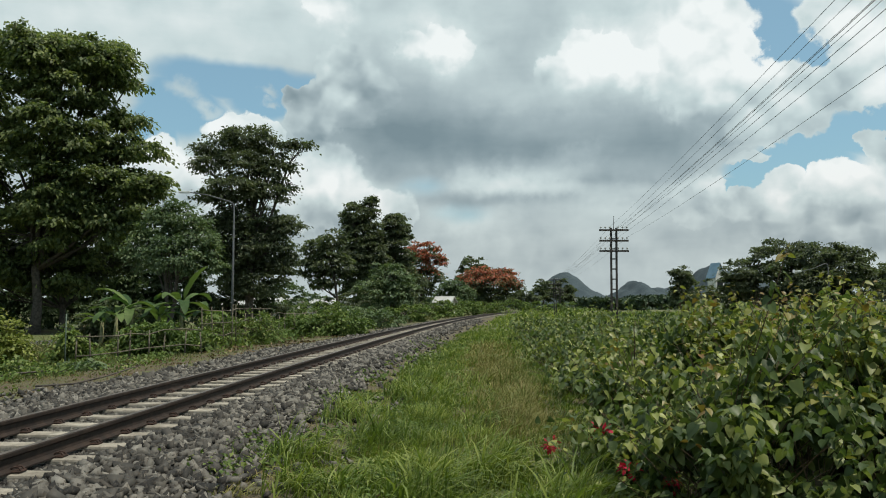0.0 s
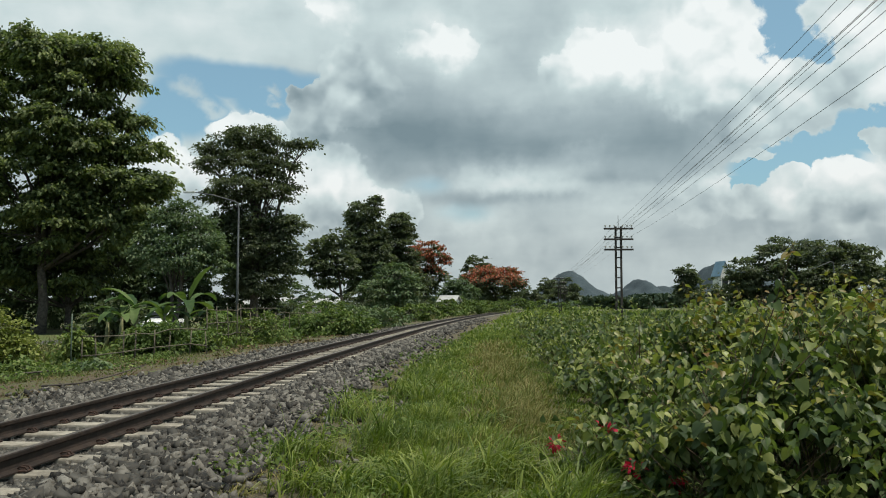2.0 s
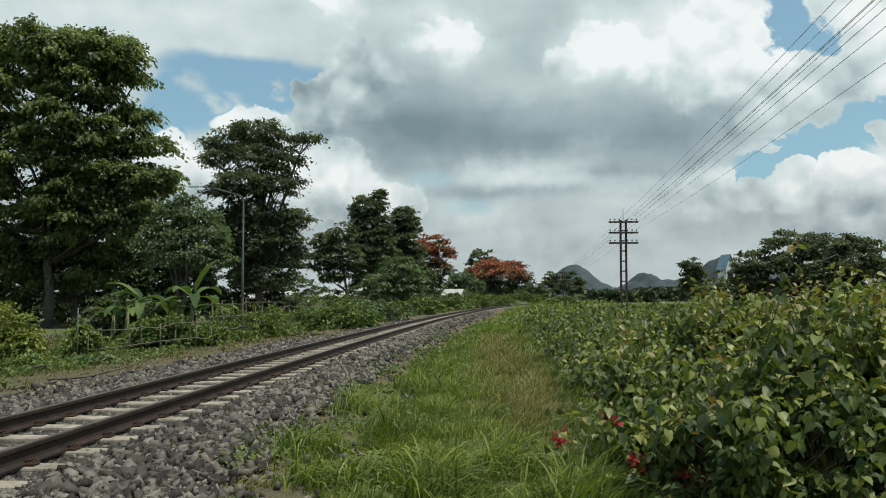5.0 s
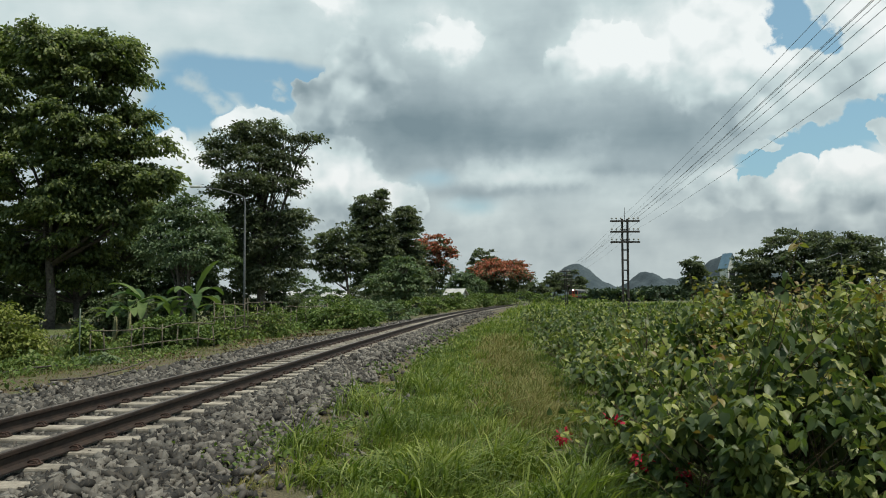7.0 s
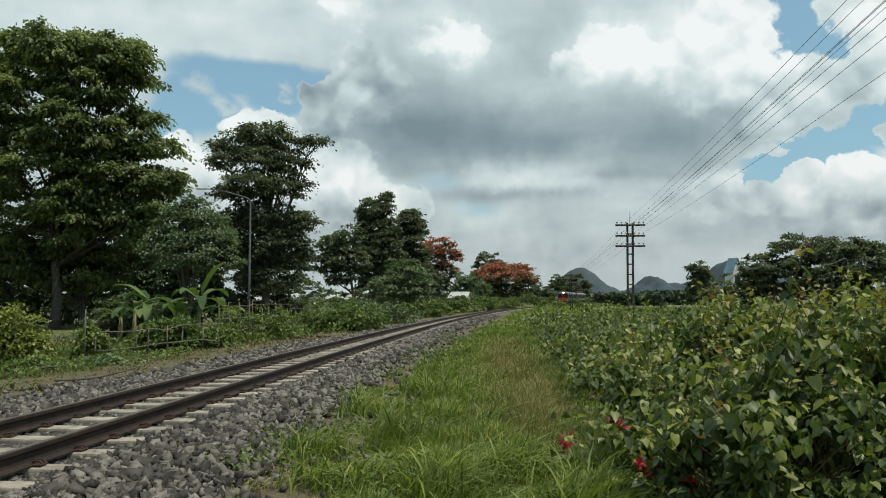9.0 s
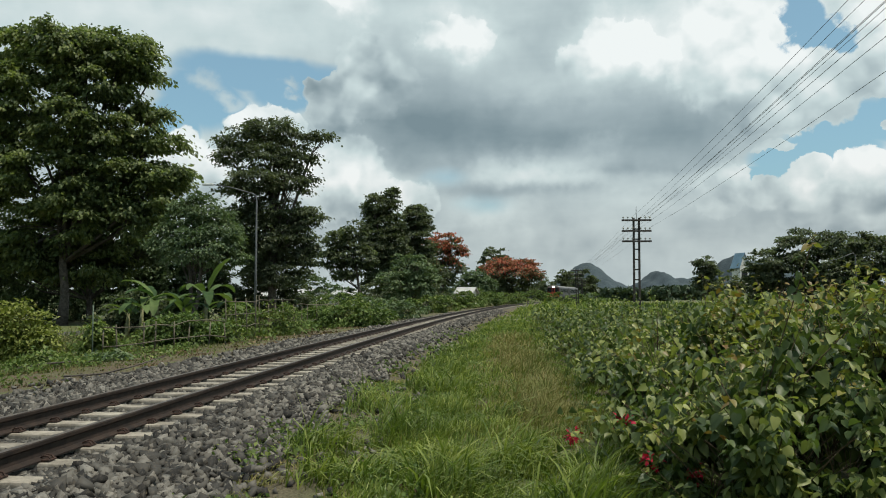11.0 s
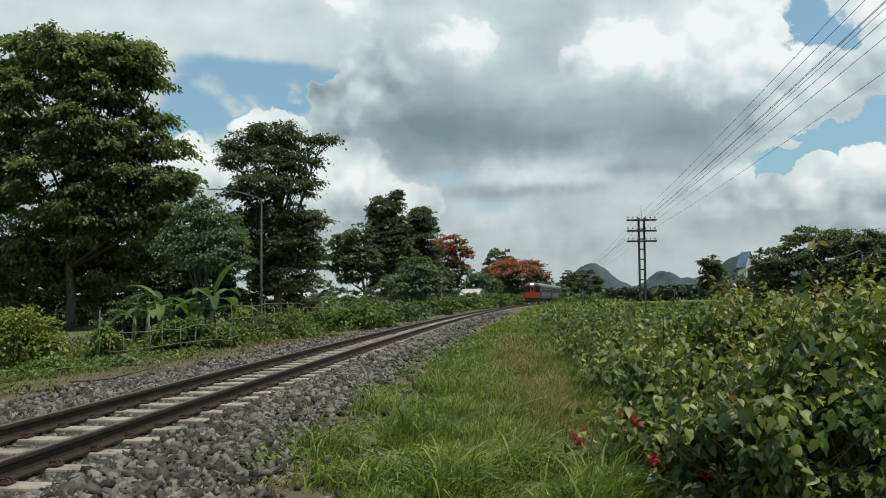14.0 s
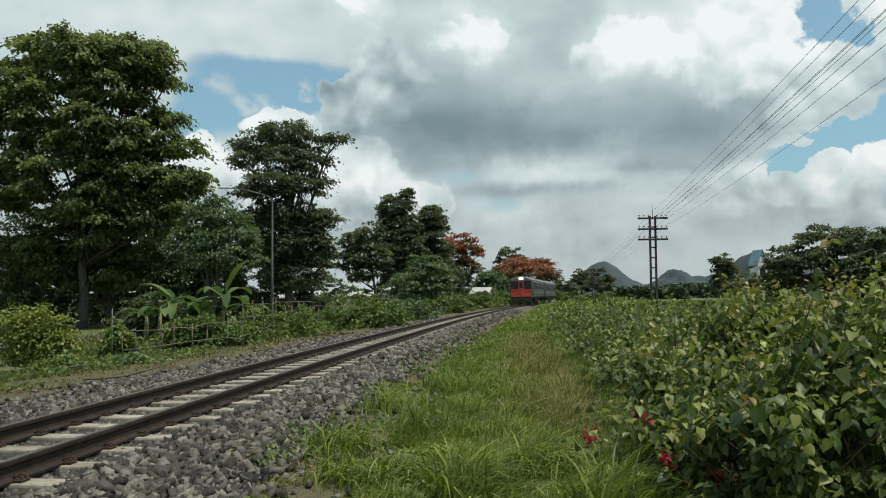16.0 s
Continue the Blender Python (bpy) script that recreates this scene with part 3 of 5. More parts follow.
# the great tree overhanging the road, and the trees along the road
tree("roadside_tree", "large spreading roadside tree with dense drooping dark green leaves", -31.81, 60.0, [(1.9, 20.9, 5.5, 2.2), (-1.8, 21.9, 4.4, 1.8), (6.2, 20.2, 2.2, 1.5), (3.3, 18.4, 4.0, 1.8), (7.2, 16.6, 2.0, 1.1), (6.3, 14.3, 3.1, 1.3), (2.1, 15.0, 5.3, 2.7), (-2.5, 16.8, 4.9, 3.5), (-8.0, 19.1, 4.0, 3.5), (8.0, 11.2, 2.4, 1.3), (4.0, 10.9, 4.9, 2.0), (-0.5, 10.9, 5.3, 3.1), (-6.8, 12.3, 4.9, 4.4), (2.3, 7.8, 4.9, 2.2), (-2.1, 6.5, 4.0, 2.2), (5.9, 7.8, 2.2, 1.8), (0.5, 4.4, 4.6, 1.8), (-6.5, 4.8, 4.5, 2.2), (1.6, 21.6, 3.6, 1.5), (4.4, 20.6, 3.2, 1.6), (6.0, 10.0, 3.4, 2.6), (4.6, 13.2, 3.4, 1.8), (2.5, 9.5, 4.5, 2.4)],
    n=112000, size=0.36, trunk=0.34, clump=0.95, per=100, seed=2, depth=0.9, gaps=0.05, droop=0.7, fork=0.35)
tree("roadside_tree", "shady dark tree with thin trunks beside the road", -32.67, 66.0, [(-0.1, 5.0, 4.4, 2.2), (-4.0, 5.0, 3.9, 1.9), (3.7, 5.7, 2.9, 1.7), (2.2, 7.4, 3.9, 2.4), (-2.6, 6.9, 3.4, 2.4), (5.7, 6.9, 1.9, 1.9), (-8.0, 6.9, 3.6, 2.4), (-9.3, 4.3, 3.6, 2.2)],
    leaf=DARK_LEAF, n=24000, size=0.3, trunk=0.2, clump=0.7, seed=3, gaps=0.15, stems=3, fork=0.4)
tree("feathery_tree", "light green feathery tree behind the banana plants", -18.48, 52.0, [(0.6, 7.5, 1.9, 1.3), (1.6, 6.2, 1.6, 1.5), (-0.7, 6.6, 1.7, 1.7), (0.7, 5.0, 2.3, 1.5), (-2.0, 5.4, 1.5, 1.5), (2.6, 4.6, 1.1, 1.3), (-0.6, 8.1, 1.1, 1.0)],
    leaf=GREY_LEAF, n=15000, size=0.22, trunk=0.14, clump=0.5, seed=4, gaps=0.15, stems=2)
tree("tall_tree", "tall dark tree with an open layered crown", -17.68, 70.0, [(-0.3, 17.2, 3.2, 1.3), (-3.1, 16.4, 2.3, 1.0), (2.6, 16.1, 2.3, 0.7), (4.7, 16.3, 1.0, 0.4), (-3.9, 14.6, 1.8, 0.9), (-0.2, 14.6, 3.1, 1.2), (2.4, 14.1, 2.1, 1.0), (-1.5, 12.2, 3.1, 1.4), (1.9, 12.2, 2.3, 1.2), (-3.8, 11.7, 1.4, 0.9), (-0.1, 9.6, 3.1, 1.6), (2.7, 8.8, 1.5, 1.3), (-2.5, 8.3, 2.3, 2.1), (1.5, 6.8, 2.6, 1.8), (-1.1, 5.2, 2.6, 1.8), (2.5, 5.2, 1.4, 1.2), (3.5, 9.1, 1.1, 0.9), (-0.6, 7.3, 3.4, 2.2), (0.5, 4.2, 3.4, 1.8)],
    leaf=DARK_LEAF, n=50000, size=0.28, trunk=0.36, clump=0.7, per=60, seed=5, gaps=0.36, fork=0.5)
tree("slender_tree", "slim dark tree with a loose open crown", -12.98, 95.0, [(-2.7, 8.6, 2.2, 1.5), (-0.6, 9.7, 1.7, 1.4), (-1.7, 6.9, 2.8, 1.5), (-3.8, 6.5, 1.7, 1.3), (0.4, 6.5, 1.5, 1.7), (-2.0, 4.8, 2.1, 1.3)],
    leaf=DARK_LEAF, n=6500, size=0.4, trunk=0.2, clump=0.6, seed=6, gaps=0.35)
tree("twin_tree", "tall dense dark green tree beside the track", -10.72, 105.0, [(-1.0, 14.1, 2.7, 1.9), (0.6, 15.5, 1.3, 1.3), (-0.4, 11.6, 3.1, 2.6), (-1.2, 8.6, 2.7, 2.9), (0.7, 8.2, 2.8, 3.5), (-0.4, 4.7, 3.2, 3.0)],
    leaf=DARK_LEAF, n=30000, size=0.36, trunk=0.3, clump=0.6, seed=7, gaps=0.0)
tree("twin_tree", "dense rounded dark green tree beside the track", -6.66, 108.0, [(-0.1, 13.2, 2.2, 1.3), (0.9, 12.0, 1.6, 1.1), (-0.8, 10.8, 2.7, 2.1), (0.4, 8.4, 2.4, 2.1), (-1.6, 6.4, 3.2, 2.8), (1.2, 4.8, 2.2, 2.8)],
    leaf=DARK_LEAF, n=26000, size=0.36, trunk=0.3, clump=0.6, seed=8, gaps=0.0)
tree("grey_shrub_tree", "low grey-green bushy tree by the line", -6.35, 92.0, [(-0.0, 5.0, 2.7, 2.0), (-1.7, 3.3, 2.7, 1.9), (1.7, 3.0, 2.0, 1.9), (-0.0, 3.0, 3.0, 2.0)],
    leaf=GREY_LEAF, n=6500, size=0.35, trunk=0.16, clump=0.6, seed=9, gaps=0.1, stems=3)
tree("flame_tree", "flame tree with faded red blossom over dark foliage", -3.58, 125.0, [(-0.0, 10.8, 2.8, 1.5), (1.8, 9.5, 2.0, 1.5), (-0.9, 8.1, 2.6, 2.8), (1.4, 6.2, 2.2, 2.0), (3.2, 8.8, 1.1, 0.8), (-0.5, 4.4, 2.8, 2.2)],
    leaf=DARK_LEAF, n=9000, size=0.42, trunk=0.25, clump=0.6, seed=10, gaps=0.3, blossom=FLAME_LEAF)
tree("flame_tree", "broad flame tree covered in orange-red blossom", 10.61, 172.0, [(-2.2, 8.5, 4.3, 1.9), (2.2, 8.4, 4.1, 1.8), (-4.8, 6.7, 3.0, 2.0), (0.0, 6.7, 6.3, 2.3), (4.7, 6.5, 2.5, 1.8), (-0.4, 3.9, 7.0, 2.0)],
    leaf=DARK_LEAF, n=22000, size=0.42, trunk=0.35, clump=0.75, seed=11, gaps=0.25, blossom=FLAME_LEAF)
tree("background_tree", "dark round-topped tree behind the flame tree", 7.46, 188.0, [(-0.2, 11.6, 3.3, 2.1), (-1.8, 9.3, 2.2, 1.9), (1.7, 10.0, 2.5, 1.7), (0.0, 6.5, 2.8, 2.8)],
    leaf=DARK_LEAF, n=5000, size=0.6, trunk=0.3, clump=0.7, seed=12, gaps=0.15)
tree("field_tree", "dark bushy tree at the edge of the field", 40.86, 260.0, [(-0.3, 8.2, 3.1, 2.1), (1.2, 6.7, 2.7, 2.3), (-2.4, 5.9, 2.7, 2.3), (0.4, 4.6, 3.8, 2.3)],
    leaf=DARK_LEAF, n=5000, size=0.7, trunk=0.3, clump=0.9, seed=13, gaps=0.1)
tree("field_tree", "dark low tree at the edge of the field", 35.29, 270.0, [(0.5, 8.7, 3.0, 2.4), (-1.9, 5.7, 3.6, 2.4), (2.0, 5.7, 2.8, 2.4)],
    leaf=DARK_LEAF, n=4000, size=0.7, trunk=0.3, clump=0.9, seed=14, gaps=0.1)
tree("field_tree", "upright dark tree near the house", 43.80, 140.0, [(-0.1, 7.3, 1.9, 1.4), (0.6, 5.2, 2.1, 2.1), (-1.0, 4.7, 1.4, 2.1), (0.2, 2.7, 2.3, 1.6)],
    leaf=DARK_LEAF, n=6000, size=0.5, trunk=0.25, clump=0.7, seed=15, gaps=0.1)
tree("rain_tree", "broad dark rain tree with a wide domed crown", 49.76, 110.0, [(-0.9, 10.1, 3.4, 1.1), (-1.8, 8.5, 4.9, 1.8), (-5.5, 6.9, 4.1, 1.8), (-7.2, 5.3, 2.8, 2.4), (-3.1, 4.9, 4.9, 2.8), (1.8, 5.7, 4.9, 3.2), (-8.0, 3.2, 2.4, 2.0), (0.0, 2.8, 6.5, 2.0)],
    leaf=DARK_LEAF, n=17000, size=0.45, trunk=0.5, clump=0.7, seed=16, gaps=0.12, fork=0.3)
tree("rain_tree", "dark rain tree with a flat layered crown", 53.67, 105.0, [(-0.1, 9.5, 3.9, 0.9), (2.6, 8.6, 2.7, 1.1), (-2.1, 8.2, 3.9, 1.2), (1.0, 6.3, 4.6, 2.3), (-3.0, 4.7, 4.6, 2.3), (2.4, 3.9, 3.9, 2.7), (-1.5, 2.4, 4.6, 1.9)],
    leaf=DARK_LEAF, n=17000, size=0.45, trunk=0.5, clump=0.7, seed=17, gaps=0.12, fork=0.3)
tree("rain_tree", "dark leafy tree beyond the field", 68.07, 115.0, [(-0.2, 6.7, 3.4, 1.9), (-2.4, 5.0, 2.5, 2.1), (2.7, 5.9, 4.2, 2.5), (0.1, 3.3, 5.1, 2.5)],
    leaf=DARK_LEAF, n=9000, size=0.45, trunk=0.4, clump=0.7, seed=18, gaps=0.12, fork=0.3)
tree("line_tree", "pale green tree between the flame trees", 1.98, 150.0, [(-0.2, 5.8, 2.4, 1.3), (-1.5, 3.9, 2.7, 1.5), (1.8, 4.1, 2.2, 1.3), (-0.2, 2.2, 3.3, 1.1)],
    leaf=GREY_LEAF, n=6500, size=0.45, trunk=0.2, clump=0.7, seed=19, gaps=0.2, stems=2)
tree("line_tree", "low dark tree beyond the curve of the line", 23.05, 215.0, [(0.0, 4.9, 2.5, 1.3), (-2.4, 3.8, 2.5, 1.3), (2.4, 3.6, 2.5, 1.1)],
    leaf=DARK_LEAF, n=3500, size=0.5, trunk=0.2, clump=0.8, seed=20, gaps=0.1)

# ---- far country: hills, woods, low buildings ----


# across, height and half width of the summits, in metres
HILLS = ((405, 118, 98), (446, 88, 60), (358, 80, 47), (490, 56, 64), (645, 89, 56), (602, 56, 47), (715, 66, 69), (781, 71, 64), (897, 138, 86), (968, 125, 107), (1081, 86, 129), (292, 36, 86))


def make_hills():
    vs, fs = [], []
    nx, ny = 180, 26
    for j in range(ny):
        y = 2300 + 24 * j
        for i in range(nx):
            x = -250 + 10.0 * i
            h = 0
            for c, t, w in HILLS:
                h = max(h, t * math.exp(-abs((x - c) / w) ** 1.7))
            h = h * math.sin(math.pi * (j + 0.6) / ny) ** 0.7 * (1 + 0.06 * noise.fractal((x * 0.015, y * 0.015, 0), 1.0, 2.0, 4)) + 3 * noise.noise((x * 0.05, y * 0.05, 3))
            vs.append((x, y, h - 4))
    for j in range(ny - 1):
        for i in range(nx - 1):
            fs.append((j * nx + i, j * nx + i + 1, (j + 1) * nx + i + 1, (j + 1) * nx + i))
    # green woods tinted blue-grey: the haze of distance is painted into both tones
    ob = mesh_object("hills", vs, fs, worn("hazy_wooded_hill", (0.03, 0.045, 0.054), (0.052, 0.072, 0.082), 0.02, 0.15, 0.95, 0, 2.0), smooth=True)
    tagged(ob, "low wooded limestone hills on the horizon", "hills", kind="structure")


def make_far_woods():
    rng = np.random.default_rng(21)
    pts = []
    for x0, x1, y, h, n in ((-330, 70, 330, 7, 5200), (60, 900, 620, 12, 9000), (-600, -150, 260, 11, 4000), (250, 700, 330, 7, 5000), (58, 115, 285, 7.5, 3600), (43.5, 63, 246, 5.6, 1500), (-70, 8, 235, 6, 2600)):
        x = rng.uniform(x0, x1, n)
        top = np.array([h * (0.55 + 0.6 * noise.noise((a * 0.03, y, 0)) + 0.35 * noise.noise((a * 0.12, y, 5))) for a in x])
        pts.append(np.stack([x, y + rng.uniform(-8, 8, n), -0.5 + np.maximum(top, 1.5) * rng.uniform(0, 1, n) ** 0.7], 1))
    ob = quads("far_woods", leaf_cards(rng, np.concatenate(pts), 2.4, 0.2), leaf_material("far_leaf", ((0.03, 0.05, 0.03), (0.05, 0.075, 0.045), (0.07, 0.10, 0.055)), leafy=0.1, patch=0.05))
    tagged(ob, "belt of far trees along the edge of the plain", "woods", kind="stuff")


make_hills()
make_far_woods()

WHITE_WALL = worn("white_wall", (0.5, 0.5, 0.48), (0.75, 0.74, 0.71), 0.8, 12, 0.85)
ROOF_BLUE = worn("blue_metal_roof", (0.13, 0.23, 0.31), (0.20, 0.31, 0.40), 0.7, 9, 0.4, 0.2)
ROOF_GREY = worn("grey_sheet_roof", (0.34, 0.34, 0.33), (0.52, 0.52, 0.5), 0.7, 9, 0.5, 0.3)
ROOF_BROWN = worn("brown_sheet_roof", (0.10, 0.09, 0.08), (0.2, 0.18, 0.16), 0.7, 9, 0.7)
DARK_GLASS = worn("dark_window", (0.012, 0.014, 0.016), (0.03, 0.034, 0.037), 2, 20, 0.2, 0, 0.0, 0.25)
METAL = worn("galvanised_pole", (0.085, 0.09, 0.095), (0.15, 0.155, 0.16), 4, 50, 0.6, 0.2)


def gable_house(name, label, x, y, turn, w, d, h, rise, roof_mat, windows=2, storeys=1, eave=0.4):
    """Walls, a gabled roof with eaves, windows with frames and a door."""
    z0 = ground_z(x, y) - 0.05
    thing = tagged(new(name), label, "house")
    thing.matrix_basis = pose(x, y, z0, 0, 0, turn)
    bm = bmesh.new()
    box(bm, -w / 2, w / 2, -d / 2, d / 2, 0, h)
    for s in (-1, 1):
        a, b, c = [bm.verts.new(p) for p in ((-w / 2, s * d / 2, h), (w / 2, s * d / 2, h), (0, s * d / 2, h + rise))]
        bm.faces.new((a, b, c))
    part("wall", bm, WHITE_WALL, thing)
    bm = bmesh.new()
    k = rise / (w / 2)
    for s in (-1, 1):
        lo, hi = s * (w / 2 + eave), 0.0
        zl = h - eave * k
        ring = [(lo, -d / 2 - eave, zl + 0.02), (hi, -d / 2 - eave, h + rise + 0.02), (hi, d / 2 + eave, h + rise + 0.02), (lo, d / 2 + eave, zl + 0.02)]
        vs = [bm.verts.new(p) for p in ring] + [bm.verts.new((p[0], p[1], p[2] + 0.09)) for p in ring]
        for f in ((0, 1, 2, 3), (4, 7, 6, 5), (0, 4, 5, 1), (1, 5, 6, 2), (2, 6, 7, 3), (3, 7, 4, 0)):
            bm.faces.new([vs[i] for i in f])
    part("roof", bm, roof_mat, thing)
    for st in range(storeys):
        zc = h / storeys * (st + 0.55)
        for i in range(windows):
            cx = -w / 2 + w * (i + 0.5) / windows
            bm = bmesh.new()
            box(bm, cx - 0.5, cx + 0.5, -d / 2 - 0.05, -d / 2 + 0.02, zc - 0.55, zc + 0.55, 0.02)
            win = part("window", bm, METAL, thing)
            bm = bmesh.new()
            box(bm, cx - 0.42, cx + 0.42, -d / 2 - 0.058, -d / 2 - 0.045, zc - 0.47, zc + 0.47)
            part("pane", bm, DARK_GLASS, win)
    return thing


gable_house("tall_house", "narrow pale house with a steep blue metal roof among trees", 44.43, 125.0, 12, 1.5, 2.4, 6.5, 1.9, ROOF_BLUE, 1, 2, 0.22)
gable_house("low_house", "low white house with a pale roof behind the trees", -21.92, 150.0, 75, 8, 6, 2.6, 1.0, ROOF_GREY, 3)
gable_house("low_house", "small white house by the line", 0.3, 119.0, 70, 2.2, 2.4, 2.3, 0.7, ROOF_GREY, 2)
gable_house("low_house", "small white house by the line", -29.20, 140.0, 85, 9, 5, 2.4, 0.8, ROOF_GREY, 3)
gable_house("long_shed", "long low shed with a grey roof across the field", 84.58, 330.0, 90, 6, 11, 1.9, 0.9, ROOF_BROWN, 1)
gable_house("low_house", "white house with a grey roof beyond the road", -25.56, 100.0, 80, 4, 4, 2.5, 0.8, ROOF_GREY, 2)

# ---- telegraph line and lamps ----
POLE_STEEL = worn("dark_pole_steel", (0.03, 0.027, 0.025), (0.075, 0.065, 0.06), 4, 40, 0.7, 0.3)
PORCELAIN = worn("insulator_porcelain", (0.25, 0.24, 0.22), (0.45, 0.43, 0.4), 9, 60, 0.3)
POLE_AT = ((1.2, -19.0), (8.45, 38.0), (13.95, 95.0), (23.0, 152.0))
ARMS = (5.28, 4.75, 4.24)
WIRES = ((0, 2, 0.36), (0, 3, 0.16), (0, 4, 0.2), (0, 5, 0.1), (1, 1, 0.46), (1, 2, 0.44), (1, 3, 0.3), (1, 5, 0.4))     # arm, pin, sag
PINS = (-0.64, -0.42, -0.2, 0.2, 0.42, 0.64)


def telegraph_pole():
    thing = tagged(new("telegraph_pole"), "dark steel ladder telegraph pole with three cross-arms", "telegraph pole", "telegraph poles")
    for s in (-0.13, 0.13):
        bm = bmesh.new()
        box(bm, s - 0.05, s + 0.05, -0.05, 0.05, -0.4, 5.4, 0.012)
        part("leg", bm, POLE_STEEL, thing)
    z = 0.35
    while z < 5.2:
        bm = bmesh.new()
        box(bm, -0.08, 0.08, -0.03, 0.03, z - 0.03, z + 0.03)
        part("rung", bm, POLE_STEEL, thing)
        z += 0.5
    for h in ARMS:
        bm = bmesh.new()
        box(bm, -0.72, 0.72, -0.115, -0.052, h - 0.045, h + 0.045, 0.01)
        arm = part("cross_arm", bm, POLE_STEEL, thing)
        for a in PINS:
            vs, fs = tube([(a, -0.085, h + 0.04), (a, -0.085, h + 0.10), (a, -0.085, h + 0.11), (a, -0.085, h + 0.16), (a, -0.085, h + 0.18)], [0.012, 0.012, 0.04, 0.045, 0.02], 8)
            mesh_object("insulator", vs, fs, PORCELAIN, arm)
    vs, fs = tube([(0.0, 0, 5.3), (0.0, 0, 5.98)], [0.018, 0.008], 6)
    mesh_object("spike", vs, fs, POLE_STEEL, thing)
    return thing


def pole_pose(i):
    x, y = POLE_AT[i]
    return pose(x, y, ground_z(x, y) - (0.6 if i > 1 else 0.0), 0, (0.0, 0.4, -2.0, 1.5)[i], track_turn(y))


first_pole = telegraph_pole()
first_pole.matrix_basis = pole_pose(1)
for i in (0, 2, 3):
    copy_thing(first_pole, pole_pose(i))
WIRE = worn("old_wire", (0.10, 0.10, 0.10), (0.18, 0.18, 0.18), 3, 30, 0.6, 0.2)


def telegraph_wire(a, h, sag):
    pts = []
    for i in range(len(POLE_AT) - 1):
        p, q = (pole_pose(k) @ Vector((a, -0.085, h + 0.17)) for k in (i, i + 1))
        for n in range(20):
            f = n / 20
            pts.append(p.lerp(q, f) - Vector((0, 0, sag * 4 * f * (1 - f))))
    vs, fs = tube(pts, [0.0038] * len(pts), 5)
    tagged(mesh_object("telegraph_wire", vs, fs, WIRE), "thin dark telegraph wire strung between steel poles", "wire", "telegraph wires")


for arm, pin, sag in WIRES:
    telegraph_wire(PINS[pin], ARMS[arm], sag)


def street_lamp(label, x, y, height, reach, side, rise=0.35):
    """A tapered pole with a long slightly rising arm and a flat lamp head."""
    thing = tagged(new("street_lamp"), label, "street lamp", "street lamps")
    z0 = ground_z(x, y)
    thing.location = (x, y, z0)
    vs, fs = tube([(0, 0, -0.2), (0, 0, height * 0.5), (0, 0, height - 0.5), (side * 0.06, 0, height - 0.15), (side * 0.3, 0, height)], [0.10, 0.075, 0.055, 0.05, 0.045], 9)
    mesh_object("pole", vs, fs, METAL, thing, True)
    vs, fs = tube([(side * 0.28, 0, height), (side * reach * 0.6, 0, height + rise * 0.7), (side * reach, 0, height + rise)], [0.04, 0.035, 0.03], 7)
    mesh_object("arm", vs, fs, METAL, thing, True)
    bm = bmesh.new()
    x0, x1 = sorted((side * reach, side * (reach + 0.75)))
    box(bm, x0, x1, -0.14, 0.14, height + rise - 0.05, height + rise + 0.09, 0.04)
    part("lamp_head", bm, worn("lamp_shell", (0.5, 0.52, 0.52), (0.66, 0.67, 0.66), 5, 40, 0.5), thing)
    return thing


street_lamp("tall grey street lamp with a long arm over the road", -13.70, 50.0, 9.0, 2.9, -1, 0.6)
street_lamp("grey street lamp beyond the hedge", 42.70, 85.0, 6.2, 3.0, -1, -0.9)
street_lamp("grey street lamp beyond the hedge", 44.35, 110.0, 5.6, 2.2, -1, 0.7)

# ---- the train ----
RED = worn("red_paint", (0.42, 0.04, 0.022), (0.54, 0.065, 0.035), 1.2, 30, 0.45, 0, 0.0005, 0.5)
STAINLESS = worn("dull_stainless", (0.034, 0.036, 0.038), (0.065, 0.067, 0.07), 1.5, 25, 0.5, 0.2, 0.0005)
UNDER_BLACK = worn("underframe_black", (0.012, 0.011, 0.01), (0.04, 0.035, 0.03), 3, 30, 0.8)
TRAIN_ROOF = worn("weathered_roof", (0.11, 0.11, 0.105), (0.19, 0.19, 0.18), 1, 20, 0.6, 0.1)


def glow(name, colour, strength):
    m = bpy.data.materials.new(name)
    m.use_nodes = True
    g = Graph(m.node_tree)
    g.node("OutputMaterial", Surface=g.node("Emission", Color=(*colour, 1), Strength=strength).outputs[0])
    return m


HEADLIGHT = glow("headlight_glow", (1.0, 0.95, 0.85), 9.0)
CAR_LEN, CAR_GAP = 20.0, 0.7


def body_section(w, top):
    """Half the section of a car body from floor to roof crown."""
    return [(w * 0.5, 1.05), (w * 0.5, 2.95), (w * 0.47, 3.2), (w * 0.36, 3.42), (w * 0.18, top - 0.04), (0, top)]


